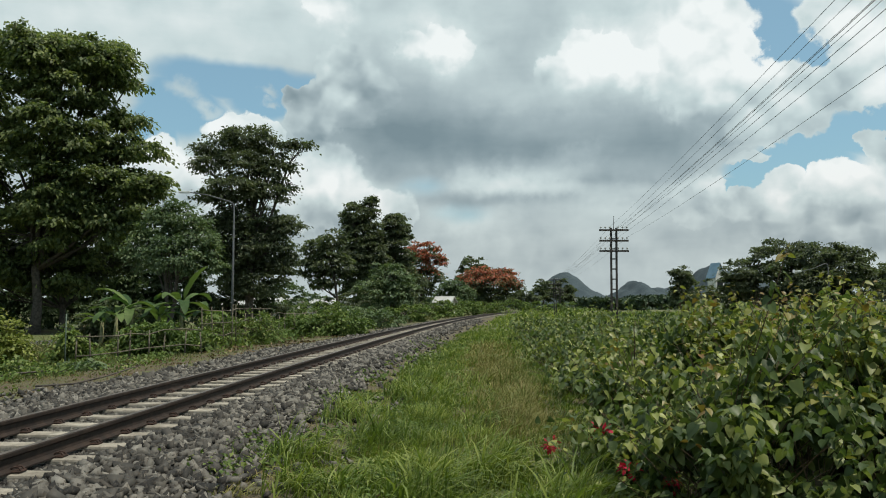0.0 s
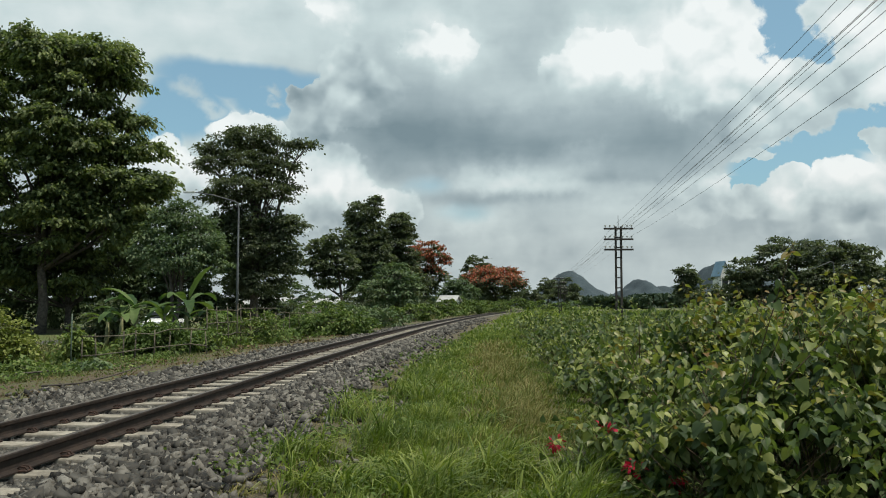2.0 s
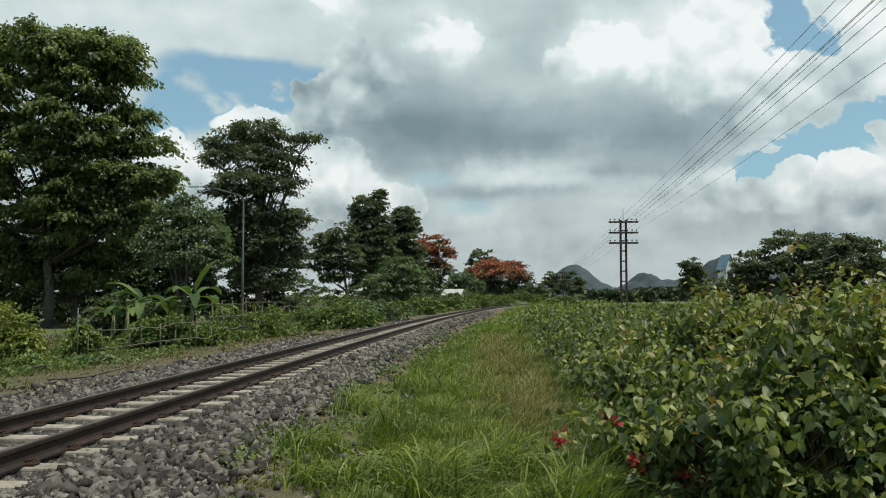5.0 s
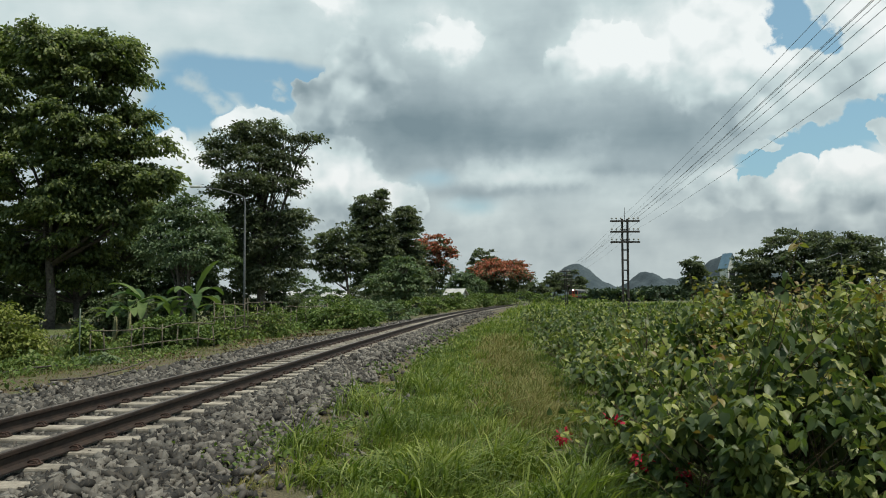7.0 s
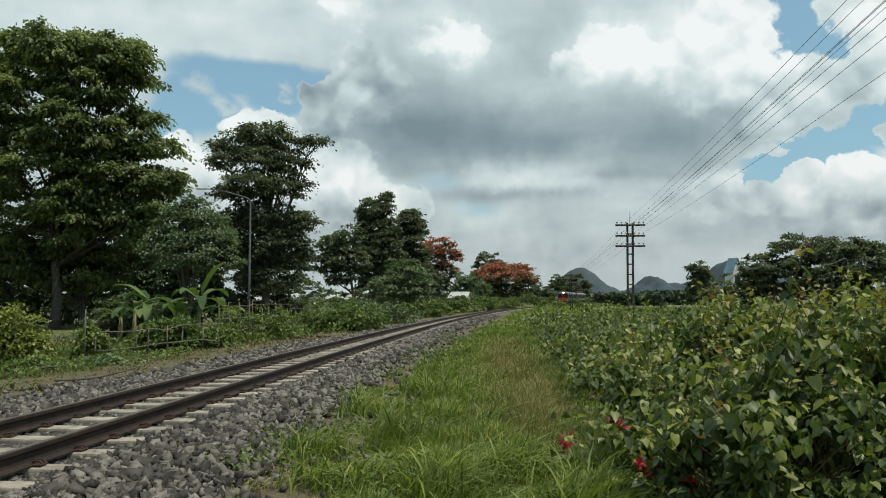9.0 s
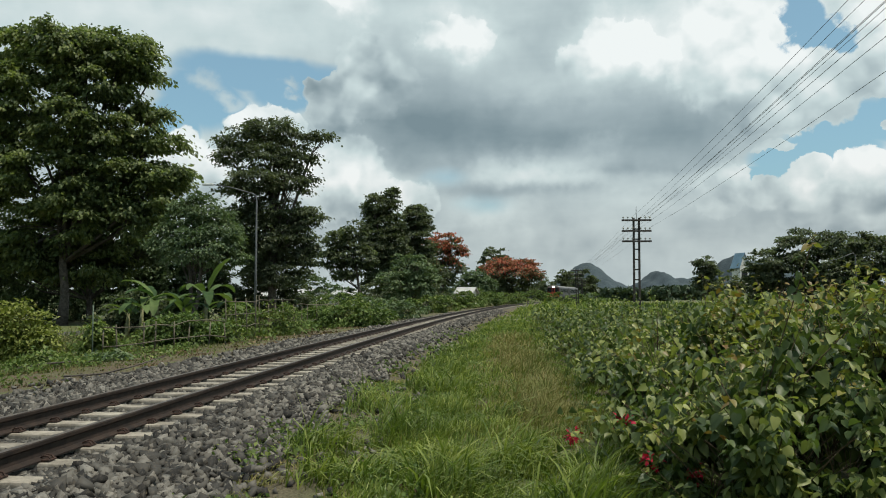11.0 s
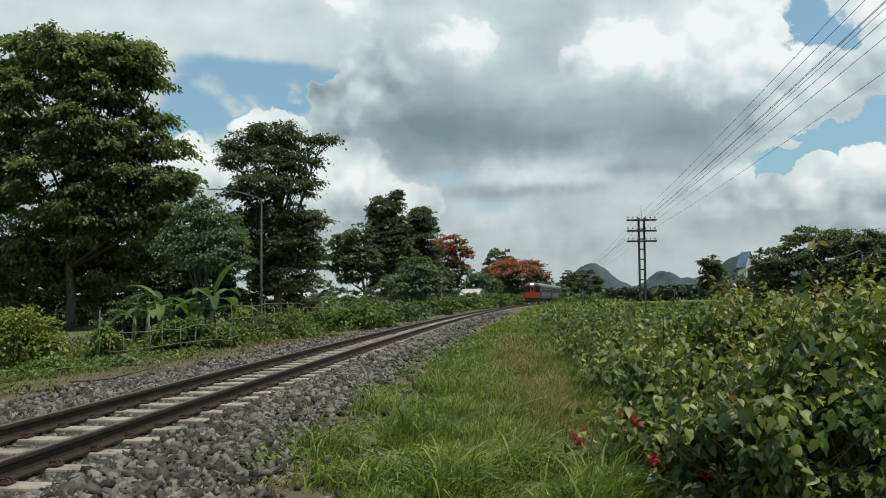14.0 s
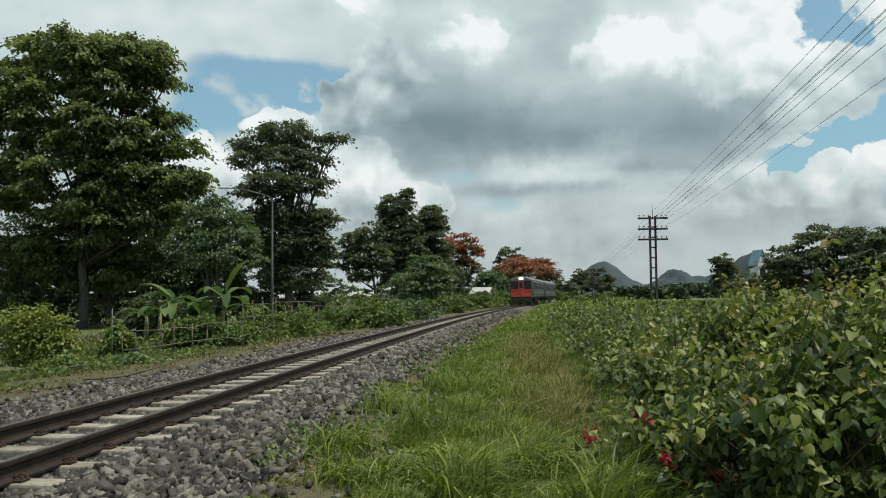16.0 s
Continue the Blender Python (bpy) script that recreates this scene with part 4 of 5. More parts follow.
def railcar(front):
    """One diesel railcar; its front end faces -y, its rail level is z = 0."""
    thing = tagged(new("railcar"), "diesel railcar with a red front and dull stainless sides" if front else "stainless railcar with a row of dark windows", "railcar", "coupled railcars")
    half, w = CAR_LEN / 2, 2.8
    sec = body_section(w, 3.62)
    ring = sec + [(-a, b) for a, b in reversed(sec[:-1])]
    ys = [-half + 0.0, -half + 0.12, -half + 0.4, half - 0.12, half]
    bm = bmesh.new()
    rows = []
    for i, y in enumerate(ys):
        k = 0.93 if i in (0, 4) else 1.0
        rows.append([bm.verts.new((a * k, y, b if b < 2.9 else 2.9 + (b - 2.9) * (0.8 if i in (0, 4) else 1))) for a, b in ring])
    n = len(ring)
    for i in range(len(ys) - 1):
        for j in range(n - 1):
            f = bm.faces.new((rows[i][j], rows[i][j + 1], rows[i + 1][j + 1], rows[i + 1][j]))
            f.material_index = 1 if 2 <= j <= n - 4 else 0
        bm.faces.new((rows[i][n - 1], rows[i][0], rows[i + 1][0], rows[i + 1][n - 1]))
    bm.faces.new(rows[0][::-1]).material_index = 2 if front else 0
    bm.faces.new(rows[-1])
    bmesh.ops.recalc_face_normals(bm, faces=bm.faces)
    part("body", bm, [STAINLESS, TRAIN_ROOF, RED], thing)
    for s in (-1, 1):
        for i in range(9):
            yc = -half + 2.9 + i * 1.78
            bm = bmesh.new()
            box(bm, s * 1.395 - 0.02, s * 1.395 + 0.02, yc - 0.62, yc + 0.62, 2.05, 2.88, 0.03)
            win = part("window", bm, DARK_GLASS, thing)
            bm = bmesh.new()
            box(bm, s * 1.42 - 0.012, s * 1.42 + 0.012, yc - 0.64, yc + 0.64, 2.44, 2.48)
            part("window_bar", bm, STAINLESS, win)
        for yc in (-half + 1.1, half - 1.1):
            bm = bmesh.new()
            box(bm, s * 1.395 - 0.025, s * 1.395 + 0.025, yc - 0.42, yc + 0.42, 1.1, 3.0, 0.03)
            part("door", bm, UNDER_BLACK, thing)
        bm = bmesh.new()
        box(bm, s * 1.405 - 0.012, s * 1.405 + 0.012, -half + 2.0, half - 2.0, 1.55, 1.68)
        part("stripe", bm, TRAIN_ROOF, thing)
    if front:
        yf = -half - 0.02
        for name, x0, x1, z0, z1, mat in (("windscreen", -1.26, -0.36, 2.02, 3.02, DARK_GLASS), ("windscreen", 0.36, 1.26, 2.02, 3.02, DARK_GLASS), ("door_window", -0.2, 0.2, 2.15, 2.9, DARK_GLASS),
                                          ("door_post", -0.33, -0.25, 1.1, 3.0, RED), ("door_post", 0.25, 0.33, 1.1, 3.0, RED), ("roof_brow", -1.2, 1.2, 3.05, 3.2, TRAIN_ROOF), ("roof_brow", -0.9, 0.9, 3.2, 3.4, TRAIN_ROOF)):
            bm = bmesh.new()
            box(bm, x0, x1, yf - 0.03, yf + 0.03, z0, z1, 0.02)
            part(name, bm, mat, thing)
        for x in (-0.15, 0.15):
            bm = bmesh.new()
            bmesh.ops.create_cone(bm, cap_ends=True, segments=16, radius1=0.12, radius2=0.11, depth=0.16, matrix=pose(x, yf - 0.03, 3.32, 90))
            part("headlight", bm, HEADLIGHT, thing, "lit white headlight")
        bm = bmesh.new()
        box(bm, -0.62, 0.62, yf + 0.02, yf + 0.3, 3.1, 3.52, 0.08)
        part("lamp_housing", bm, TRAIN_ROOF, thing)
        bm = bmesh.new()
        box(bm, -1.15, 1.15, yf - 0.05, yf + 0.15, 0.32, 0.85, 0.06)
        part("cowcatcher", bm, UNDER_BLACK, thing)
        bm = bmesh.new()
        box(bm, -0.18, 0.18, yf - 0.45, yf + 0.1, 0.7, 0.98, 0.05)
        part("coupler", bm, UNDER_BLACK, thing)
    bm = bmesh.new()
    box(bm, -1.25, 1.25, -half + 0.1, half - 0.1, 0.78, 1.05, 0.02)
    box(bm, -1.1, 1.1, -3.2, 3.2, 0.35, 0.8, 0.05)
    part("underframe", bm, UNDER_BLACK, thing)
    for yb in (-half + 3.2, half - 3.2):
        bm = bmesh.new()
        for s in (-1, 1):
            box(bm, s * 0.85 - 0.07, s * 0.85 + 0.07, yb - 1.5, yb + 1.5, 0.38, 0.68, 0.04)
        box(bm, -0.85, 0.85, yb - 0.2, yb + 0.2, 0.45, 0.78)
        bogie = part("bogie", bm, UNDER_BLACK, thing)
        for dy in (-1.0, 1.0):
            bm = bmesh.new()
            for s in (-0.535, 0.535):
                bmesh.ops.create_cone(bm, cap_ends=True, segments=24, radius1=0.42, radius2=0.42, depth=0.12, matrix=pose(s, yb + dy, 0.42, 0, 90, 0))
            bmesh.ops.create_cone(bm, cap_ends=True, segments=10, radius1=0.08, radius2=0.08, depth=1.0, matrix=pose(0, yb + dy, 0.42, 0, 90, 0))
            part("wheelset", bm, POLE_STEEL, bogie)
    return thing


RAILCARS = [railcar(True)]
second = railcar(False)
RAILCARS.append(second)

# ---- the pickup ----
CAR_WHITE = worn("white_car_paint", (0.72, 0.73, 0.73), (0.8, 0.8, 0.8), 1.2, 8, 0.25, 0, 0.0, 0.5)
TYRE = worn("tyre_rubber", (0.012, 0.012, 0.012), (0.03, 0.03, 0.03), 6, 40, 0.9)
PLASTIC = worn("black_plastic", (0.012, 0.012, 0.013), (0.028, 0.028, 0.03), 6, 40, 0.6)


def loft(stations):
    """A skin through closed half sections given as lists of (across, along, up)."""
    bm = bmesh.new()
    rows = [[bm.verts.new(p) for p in st] + [bm.verts.new((-p[0], p[1], p[2])) for p in reversed(st)] for st in stations]
    n = len(rows[0])
    for a, b in zip(rows, rows[1:]):
        for i in range(n):
            j = (i + 1) % n
            bm.faces.new((a[i], a[j], b[j], b[i]))
    bm.faces.new(rows[0][::-1])
    bm.faces.new(rows[-1])
    bmesh.ops.recalc_face_normals(bm, faces=bm.faces)
    return bm


def make_pickup():
    """A four-door pickup truck; it faces -y and stands on z = 0."""
    car = tagged(new("pickup_truck"), "white four-door pickup truck driving along the road", "pickup truck")

    def section(y, w, lo, waist, top):
        return [(w * 0.86, y, lo), (w, y, lo + 0.12), (w, y, waist - 0.12), (w * 0.95, y, top - 0.03), (w * 0.80, y, top)]
    part("body", loft([section(-2.62, 0.70, 0.42, 0.85, 0.92), section(-2.52, 0.86, 0.34, 0.92, 1.02), section(-2.1, 0.92, 0.32, 0.98, 1.08),
                       section(-1.2, 0.93, 0.30, 1.0, 1.14), section(0.95, 0.93, 0.30, 1.02, 1.14), section(1.02, 0.93, 0.34, 1.02, 1.12),
                       section(2.45, 0.92, 0.38, 1.02, 1.12), section(2.62, 0.88, 0.44, 0.98, 1.08)]), CAR_WHITE, car, smooth=True)

    def cabin(y, w, h):
        return [(w, y, 1.08), (w * 0.98, y, 1.2), (w * 0.90, y, h - 0.08), (w * 0.78, y, h)]
    part("cab", loft([cabin(-1.25, 0.86, 1.16), cabin(-0.45, 0.86, 1.72), cabin(0.0, 0.86, 1.80), cabin(0.75, 0.86, 1.78), cabin(1.0, 0.86, 1.2)]), CAR_WHITE, car, smooth=False)
    glass = [("windscreen", [(-0.70, -1.20, 1.22), (0.70, -1.20, 1.22), (0.60, -0.52, 1.69), (-0.60, -0.52, 1.69)], (0, -0.015, 0.02)),
             ("rear_window", [(-0.62, 0.98, 1.28), (0.62, 0.98, 1.28), (0.58, 0.82, 1.66), (-0.58, 0.82, 1.66)], (0, 0.02, 0.01))]
    for s in (-1, 1):
        glass.append(("side_window", [(s * 0.855, -0.92, 1.2), (s * 0.855, -0.06, 1.2), (s * 0.79, -0.06, 1.68), (s * 0.79, -0.42, 1.66)], (s * 0.012, 0, 0)))
        glass.append(("side_window", [(s * 0.855, 0.02, 1.2), (s * 0.855, 0.85, 1.2), (s * 0.79, 0.72, 1.67), (s * 0.79, 0.02, 1.68)], (s * 0.012, 0, 0)))
    for name, corners, off in glass:
        bm = bmesh.new()
        a = [bm.verts.new(Vector(c) + Vector(off)) for c in corners]
        b = [bm.verts.new(Vector(c) - Vector(off)) for c in corners]
        bm.faces.new(a), bm.faces.new(b[::-1])
        for i in range(4):
            j = (i + 1) % 4
            bm.faces.new((a[i], b[i], b[j], a[j]))
        bmesh.ops.recalc_face_normals(bm, faces=bm.faces)
        part(name, bm, DARK_GLASS, car)
    bm = bmesh.new()
    box(bm, -0.72, 0.72, 1.12, 2.5, 1.10, 1.135)
    part("load_bed", bm, PLASTIC, car)
    for s in (-1, 1):
        bm = bmesh.new()
        box(bm, s * 0.72 - 0.19, s * 0.72 + 0.13, -2.62, -2.44, 0.82, 0.96, 0.03)
        part("headlight", bm, worn("lamp_glass", (0.5, 0.52, 0.55), (0.65, 0.66, 0.68), 5, 40, 0.15), car)
        bm = bmesh.new()
        box(bm, s * 1.0 - 0.1, s * 1.0 + 0.1, -0.98, -0.86, 1.18, 1.36, 0.03)
        part("wing_mirror", bm, CAR_WHITE, car)
        bm = bmesh.new()
        box(bm, s * 0.86 - 0.06, s * 0.86 + 0.06, 2.5, 2.64, 0.78, 1.06, 0.02)
        part("tail_light", bm, RED, car)
        for y in (-1.68, 1.55):
            bm = bmesh.new()
            bmesh.ops.create_cone(bm, cap_ends=True, segments=28, radius1=0.47, radius2=0.47, depth=0.26, matrix=pose(s * 0.83, y, 0.40, 0, 90, 0))
            part("wheel_arch", bm, PLASTIC, car)
            bm = bmesh.new()
            bmesh.ops.create_cone(bm, cap_ends=True, segments=28, radius1=0.385, radius2=0.385, depth=0.26, matrix=pose(s * 0.85, y, 0.385, 0, 90, 0))
            bmesh.ops.bevel(bm, geom=bm.edges[:], offset=0.03, segments=2, affect="EDGES")
            wheel = part("wheel", bm, TYRE, car)
            bm = bmesh.new()
            bmesh.ops.create_cone(bm, cap_ends=True, segments=20, radius1=0.24, radius2=0.24, depth=0.03, matrix=pose(s * 0.975, y, 0.385, 0, 90, 0))
            part("rim", bm, METAL, wheel)
    bm = bmesh.new()
    box(bm, -0.46, 0.46, -2.66, -2.5, 0.68, 0.92, 0.03)
    part("grille", bm, PLASTIC, car)
    bm = bmesh.new()
    box(bm, -0.62, 0.62, -2.68, -2.5, 0.42, 0.56, 0.03)
    part("air_intake", bm, PLASTIC, car)
    return car


pickup = make_pickup()

# ---- the bird ----


def make_bird():
    b = tagged(new("bird"), "small dark bird flying over the field", "bird")
    feather = worn("dark_feather", (0.015, 0.014, 0.013), (0.04, 0.036, 0.03), 30, 200, 0.8)
    vs, fs = tube([(0, -0.12, 0.01), (0, -0.09, 0.015), (0, -0.02, 0), (0, 0.06, 0), (0, 0.15, 0.005)], [0.006, 0.026, 0.04, 0.028, 0.012], 8)
    mesh_object("body", vs, fs, feather, b, True)
    out = []
    for s in (-1, 1):
        bm = bmesh.new()
        ring = [(0.0, -0.05), (0.12, -0.075), (0.26, -0.01), (0.16, 0.03), (0.0, 0.06)]
        lo = [bm.verts.new((s * a, c, 0)) for a, c in ring]
        hi = [bm.verts.new((s * a, c, 0.008)) for a, c in ring]
        bm.faces.new(lo), bm.faces.new(hi[::-1])
        for i in range(5):
            bm.faces.new((lo[i], hi[i], hi[(i + 1) % 5], lo[(i + 1) % 5]))
        bmesh.ops.recalc_face_normals(bm, faces=bm.faces)
        out.append(part("wing", bm, feather, b))
    return b, out


bird, wings = make_bird()

# ---- undergrowth along the road and the fence ----


def shrub(label, x, y, lobes, leaf=SHRUB_LEAF, n=2500, size=0.14, seed=1, clump=0.3, **more):
    return tree("shrub", label, x, y, lobes, leaf=leaf, n=n, size=size, trunk=0.035, clump=clump, seed=seed, gaps=0.3, stems=3, fork=0.3, category="shrub", grounded=True, **more)


shrub("yellow-green leafy shrub on the verge", -12.51, 22.0, [(-0.0, 0.9, 0.5, 0.4), (-0.5, 1.2, 0.5, 0.4), (-0.1, 0.4, 0.6, 0.3), (0.2, 0.5, 0.3, 0.3), (-1.1, 0.8, 0.8, 0.7)], n=9500, size=0.11, seed=31, leaf=YELLOW_LEAF)
shrub("small bright green shrub by the fence post", -12.10, 25.0, [(0.0, 0.7, 0.4, 0.2), (0.3, 0.5, 0.3, 0.1)], n=1500, seed=32)
shrub("leafy shrub growing over a bamboo trellis", -10.29, 27.0, [(-0.3, 0.7, 0.8, 0.4), (0.7, 0.7, 0.8, 0.4), (0.3, 0.3, 1.0, 0.3), (-0.7, 0.3, 0.6, 0.3)], n=4200, seed=33)
shrub("leafy shrub growing over a bamboo trellis", -9.03, 28.0, [(-0.1, 0.4, 0.6, 0.4), (0.5, 0.3, 0.5, 0.3), (-0.3, 0.1, 0.8, 0.3)], n=2600, seed=34)
shrub("climbing vine on the bamboo fence", -9.55, 33.0, [(-0.1, 1.1, 1.0, 0.3), (1.0, 1.2, 1.2, 0.3), (-0.2, 0.6, 0.7, 0.3), (1.9, 1.1, 1.0, 0.4)], n=3800, size=0.12, seed=35)
shrub("tangled greenery heaped behind the fence", -6.60, 42.0, [(-0.3, 0.6, 1.5, 0.6), (0.9, 0.7, 1.5, 0.7), (-1.5, 0.5, 1.2, 0.6), (1.6, 0.4, 1.2, 0.6)], n=4800, size=0.18, seed=36)
shrub("low green thicket near the track", -5.41, 55.0, [(0.0, 0.8, 1.8, 0.7), (-1.2, 0.8, 1.6, 0.8), (1.6, 0.6, 1.6, 0.5)], n=3200, size=0.2, seed=37, leaf=GREY_LEAF)
shrub("low green thicket near the track", -3.53, 75.0, [(0.0, 1.1, 2.2, 0.7), (-1.6, 0.9, 1.7, 0.7), (1.7, 1.2, 1.7, 0.6)], n=2600, size=0.24, seed=38)
shrub("green bushes beside the line", 2.39, 125.0, [(0.2, 2.0, 2.6, 0.9), (-1.8, 1.6, 1.8, 0.8), (2.3, 1.6, 2.2, 0.8)], n=2800, size=0.35, seed=39, clump=0.5)
shrub("dark bushes under the flame tree", 13.45, 165.0, [(-1.8, 1.9, 3.6, 1.0), (1.8, 2.3, 2.9, 1.2), (-4.8, 1.7, 2.4, 1.0), (4.2, 1.9, 1.7, 1.0)], n=2600, size=0.4, seed=40, clump=0.5)
shrub("green bushes beside the line", -0.69, 105.0, [(-0.8, 1.2, 2.3, 0.6), (1.5, 1.2, 1.9, 0.5), (-2.7, 1.4, 1.9, 0.7)], n=2600, size=0.3, seed=53, clump=0.4)
shrub("green bushes beside the line", 8.15, 150.0, [(-0.9, 1.5, 2.9, 0.7), (1.9, 1.5, 2.2, 0.7), (-3.1, 1.5, 2.2, 0.8)], n=2600, size=0.35, seed=54, clump=0.4)
shrub("green bushes beside the line", 0.1, 113.0, [(0.0, 1.8, 1.6, 0.8), (-1.6, 1.5, 1.6, 0.7), (1.7, 1.5, 1.5, 0.7)], n=2200, size=0.3, seed=55, clump=0.4)
shrub("broad-leaved weeds by the roadside", -10.63, 20.0, [(-0.5, 0.0, 0.4, 0.2), (-0.8, -0.2, 0.5, 0.2), (0.1, -0.1, 0.3, 0.1)], n=2200, size=0.11, seed=41)
shrub("pale weeds and grass clumps by the verge", -9.54, 20.5, [(-0.1, -0.2, 0.5, 0.2), (0.3, -0.1, 0.3, 0.2), (-0.5, -0.2, 0.3, 0.1)], n=1000, size=0.16, seed=42, leaf=GREY_LEAF)
shrub("dark shrub mass below the great tree", -16.58, 38.0, [(-0.1, 1.0, 1.1, 1.0), (0.7, 0.3, 0.8, 0.6), (-1.1, 0.6, 0.8, 0.7), (1.1, 1.0, 0.7, 1.0)], n=4500, size=0.2, seed=43, leaf=DARK_LEAF)
shrub("dark thicket beyond the road", -39.34, 72.0, [(-1.1, 5.2, 3.7, 2.6), (3.1, 5.5, 3.2, 2.4), (-5.3, 4.7, 3.7, 2.7), (5.8, 5.0, 2.7, 2.6), (1.1, 2.6, 4.8, 1.6)], n=26000, size=0.34, seed=44, leaf=GREY_LEAF, clump=0.5)
shrub("dark thicket beyond the road", -30.65, 74.0, [(-1.1, 5.2, 3.3, 2.4), (2.1, 5.0, 2.7, 2.4), (4.8, 4.4, 2.7, 2.2), (1.1, 2.6, 3.8, 1.4)], n=24000, size=0.34, seed=45, leaf=GREY_LEAF, clump=0.5)
shrub("dark undergrowth round the tall tree", -20.32, 74.0, [(-1.1, 3.5, 2.5, 1.5), (1.6, 3.1, 2.5, 1.2), (3.8, 2.8, 1.6, 1.0), (-3.3, 3.5, 1.6, 1.6)], n=9000, size=0.32, seed=46, leaf=DARK_LEAF, clump=0.5)
shrub("dark undergrowth beneath the trees", -10.36, 98.0, [(-0.0, 2.7, 3.6, 1.2), (3.6, 2.3, 3.2, 1.0), (-3.6, 2.2, 2.2, 0.6), (6.8, 2.7, 2.2, 1.3)], n=5500, size=0.36, seed=47, leaf=DARK_LEAF, clump=0.5)
shrub("low bushes in front of the white houses", -15.23, 85.0, [(-0.0, 1.8, 3.1, 0.4), (-2.5, 1.8, 2.5, 0.5), (3.1, 1.7, 2.5, 0.4)], n=3500, size=0.26, seed=48, leaf=SHRUB_LEAF, clump=0.4)
shrub("grey-green bushes across the plain", -23.27, 120.0, [(-0.0, 4.3, 2.7, 1.4), (2.2, 3.2, 3.5, 0.9), (-2.7, 3.6, 2.7, 1.2)], n=3500, size=0.4, seed=49, leaf=GREY_LEAF, clump=0.5)
shrub("green bushes at the edge of the field", 44.49, 130.0, [(-0.9, 3.5, 2.9, 1.7), (3.8, 2.6, 2.9, 1.3), (1.9, 1.6, 5.7, 0.8)], n=3800, size=0.4, seed=50, leaf=DARK_LEAF, clump=0.5)
shrub("dark bushes screening the narrow house", 41.83, 116.0, [(-1.9, 4.0, 1.4, 1.9), (0.9, 4.0, 1.7, 2.2), (3.1, 4.2, 1.7, 2.1), (-0.6, 2.5, 2.6, 1.2)], n=4500, size=0.4, seed=52, leaf=DARK_LEAF, clump=0.5)
shrub("tall weeds growing by the curve of the line", 15.51, 120.0, [(-1.3, 1.8, 1.8, 0.4), (1.3, 1.8, 1.8, 0.5), (4.0, 1.8, 1.8, 0.4)], n=1800, size=0.3, seed=51, clump=0.4)


def banana_plant(x, y, height, n, seed, tilt=0.0):
    """A clump of stout sheaths with long split-edged paddle leaves."""
    rng = random.Random(seed)
    thing = tagged(new("banana_plant"), "banana plant with long drooping pale green leaves", "banana plant", "banana plants")
    thing.location = (x, y, ground_z(x, y))
    vs, fs = tube([(0, 0, -0.1), (0.03, 0, height * 0.3), (0.05, 0.02, height * 0.6)], [0.13, 0.11, 0.06], 9)
    mesh_object("stem", vs, fs, BANANA_STEM, thing, True)
    for i in range(n):
        a = 2 * math.pi * i / n + rng.uniform(-0.4, 0.4)
        L = height * rng.uniform(0.45, 0.7)
        up = rng.uniform(0.2, 0.95) if i or seed > 1 else 1.15
        vs, fs = [], []
        k = 14
        p = Vector((0.05, 0, height * 0.58))
        d = Vector((math.cos(a) * math.cos(up), math.sin(a) * math.cos(up), math.sin(up)))
        for j in range(k + 1):
            f = j / k
            side = d.cross(Vector((0, 0, 1))).normalized() if abs(d.z) < 0.98 else Vector((math.sin(a), -math.cos(a), 0))
            nor = side.cross(d).normalized()
            w = 0.02 if f < 0.16 else 0.23 * height / 3.2 * math.sin(math.pi * min((f - 0.1) / 0.9, 1.0)) ** 0.6 + 0.012
            w *= rng.uniform(0.82, 1.0)
            vs += [p - side * w + nor * w * 0.35, p, p + side * w + nor * w * 0.35]
            p = p + d * (L / k)
            d = (d + Vector((0, 0, -0.05 - 0.12 * f)) * (1.4 - up * 0.55)).normalized()
        for j in range(k):
            fs += [(3 * j, 3 * j + 1, 3 * j + 4, 3 * j + 3), (3 * j + 1, 3 * j + 2, 3 * j + 5, 3 * j + 4)]
        mesh_object("leaf", vs, fs, BANANA_LEAF, thing, True)
    return thing


BANANA_STEM = worn("banana_stem", (0.10, 0.11, 0.05), (0.2, 0.19, 0.1), 6, 40, 0.7)


def banana_build(g, p):
    n = g.noise(p, 3.0, 3).outputs[0]
    r = g.node("ObjectInfo").outputs["Random"]
    return g.mix(g.step(g.math("ADD", g.math("MULTIPLY", n, 0.5), g.math("MULTIPLY", r, 0.5)), 0.25, 0.75), (0.035, 0.07, 0.025), (0.125, 0.175, 0.06)), g.noise(p, 40, 2).outputs[0], 0.004


BANANA_LEAF = material("banana_leaf", banana_build, 0.6, 0, 0.15, 0.3)
for bx, by, h, n, sd in ((-12.27, 36.0, 3.5, 8, 1), (-15.00, 37.0, 3.4, 6, 2), (-12.95, 35.0, 2.6, 9, 3), (-11.69, 38.0, 2.6, 7, 4), (-15.31, 36.0, 2.8, 6, 5), (-16.41, 37.0, 2.4, 6, 6)):
    banana_plant(bx, by, h, n, sd)

# ---- bamboo fence and trellis ----


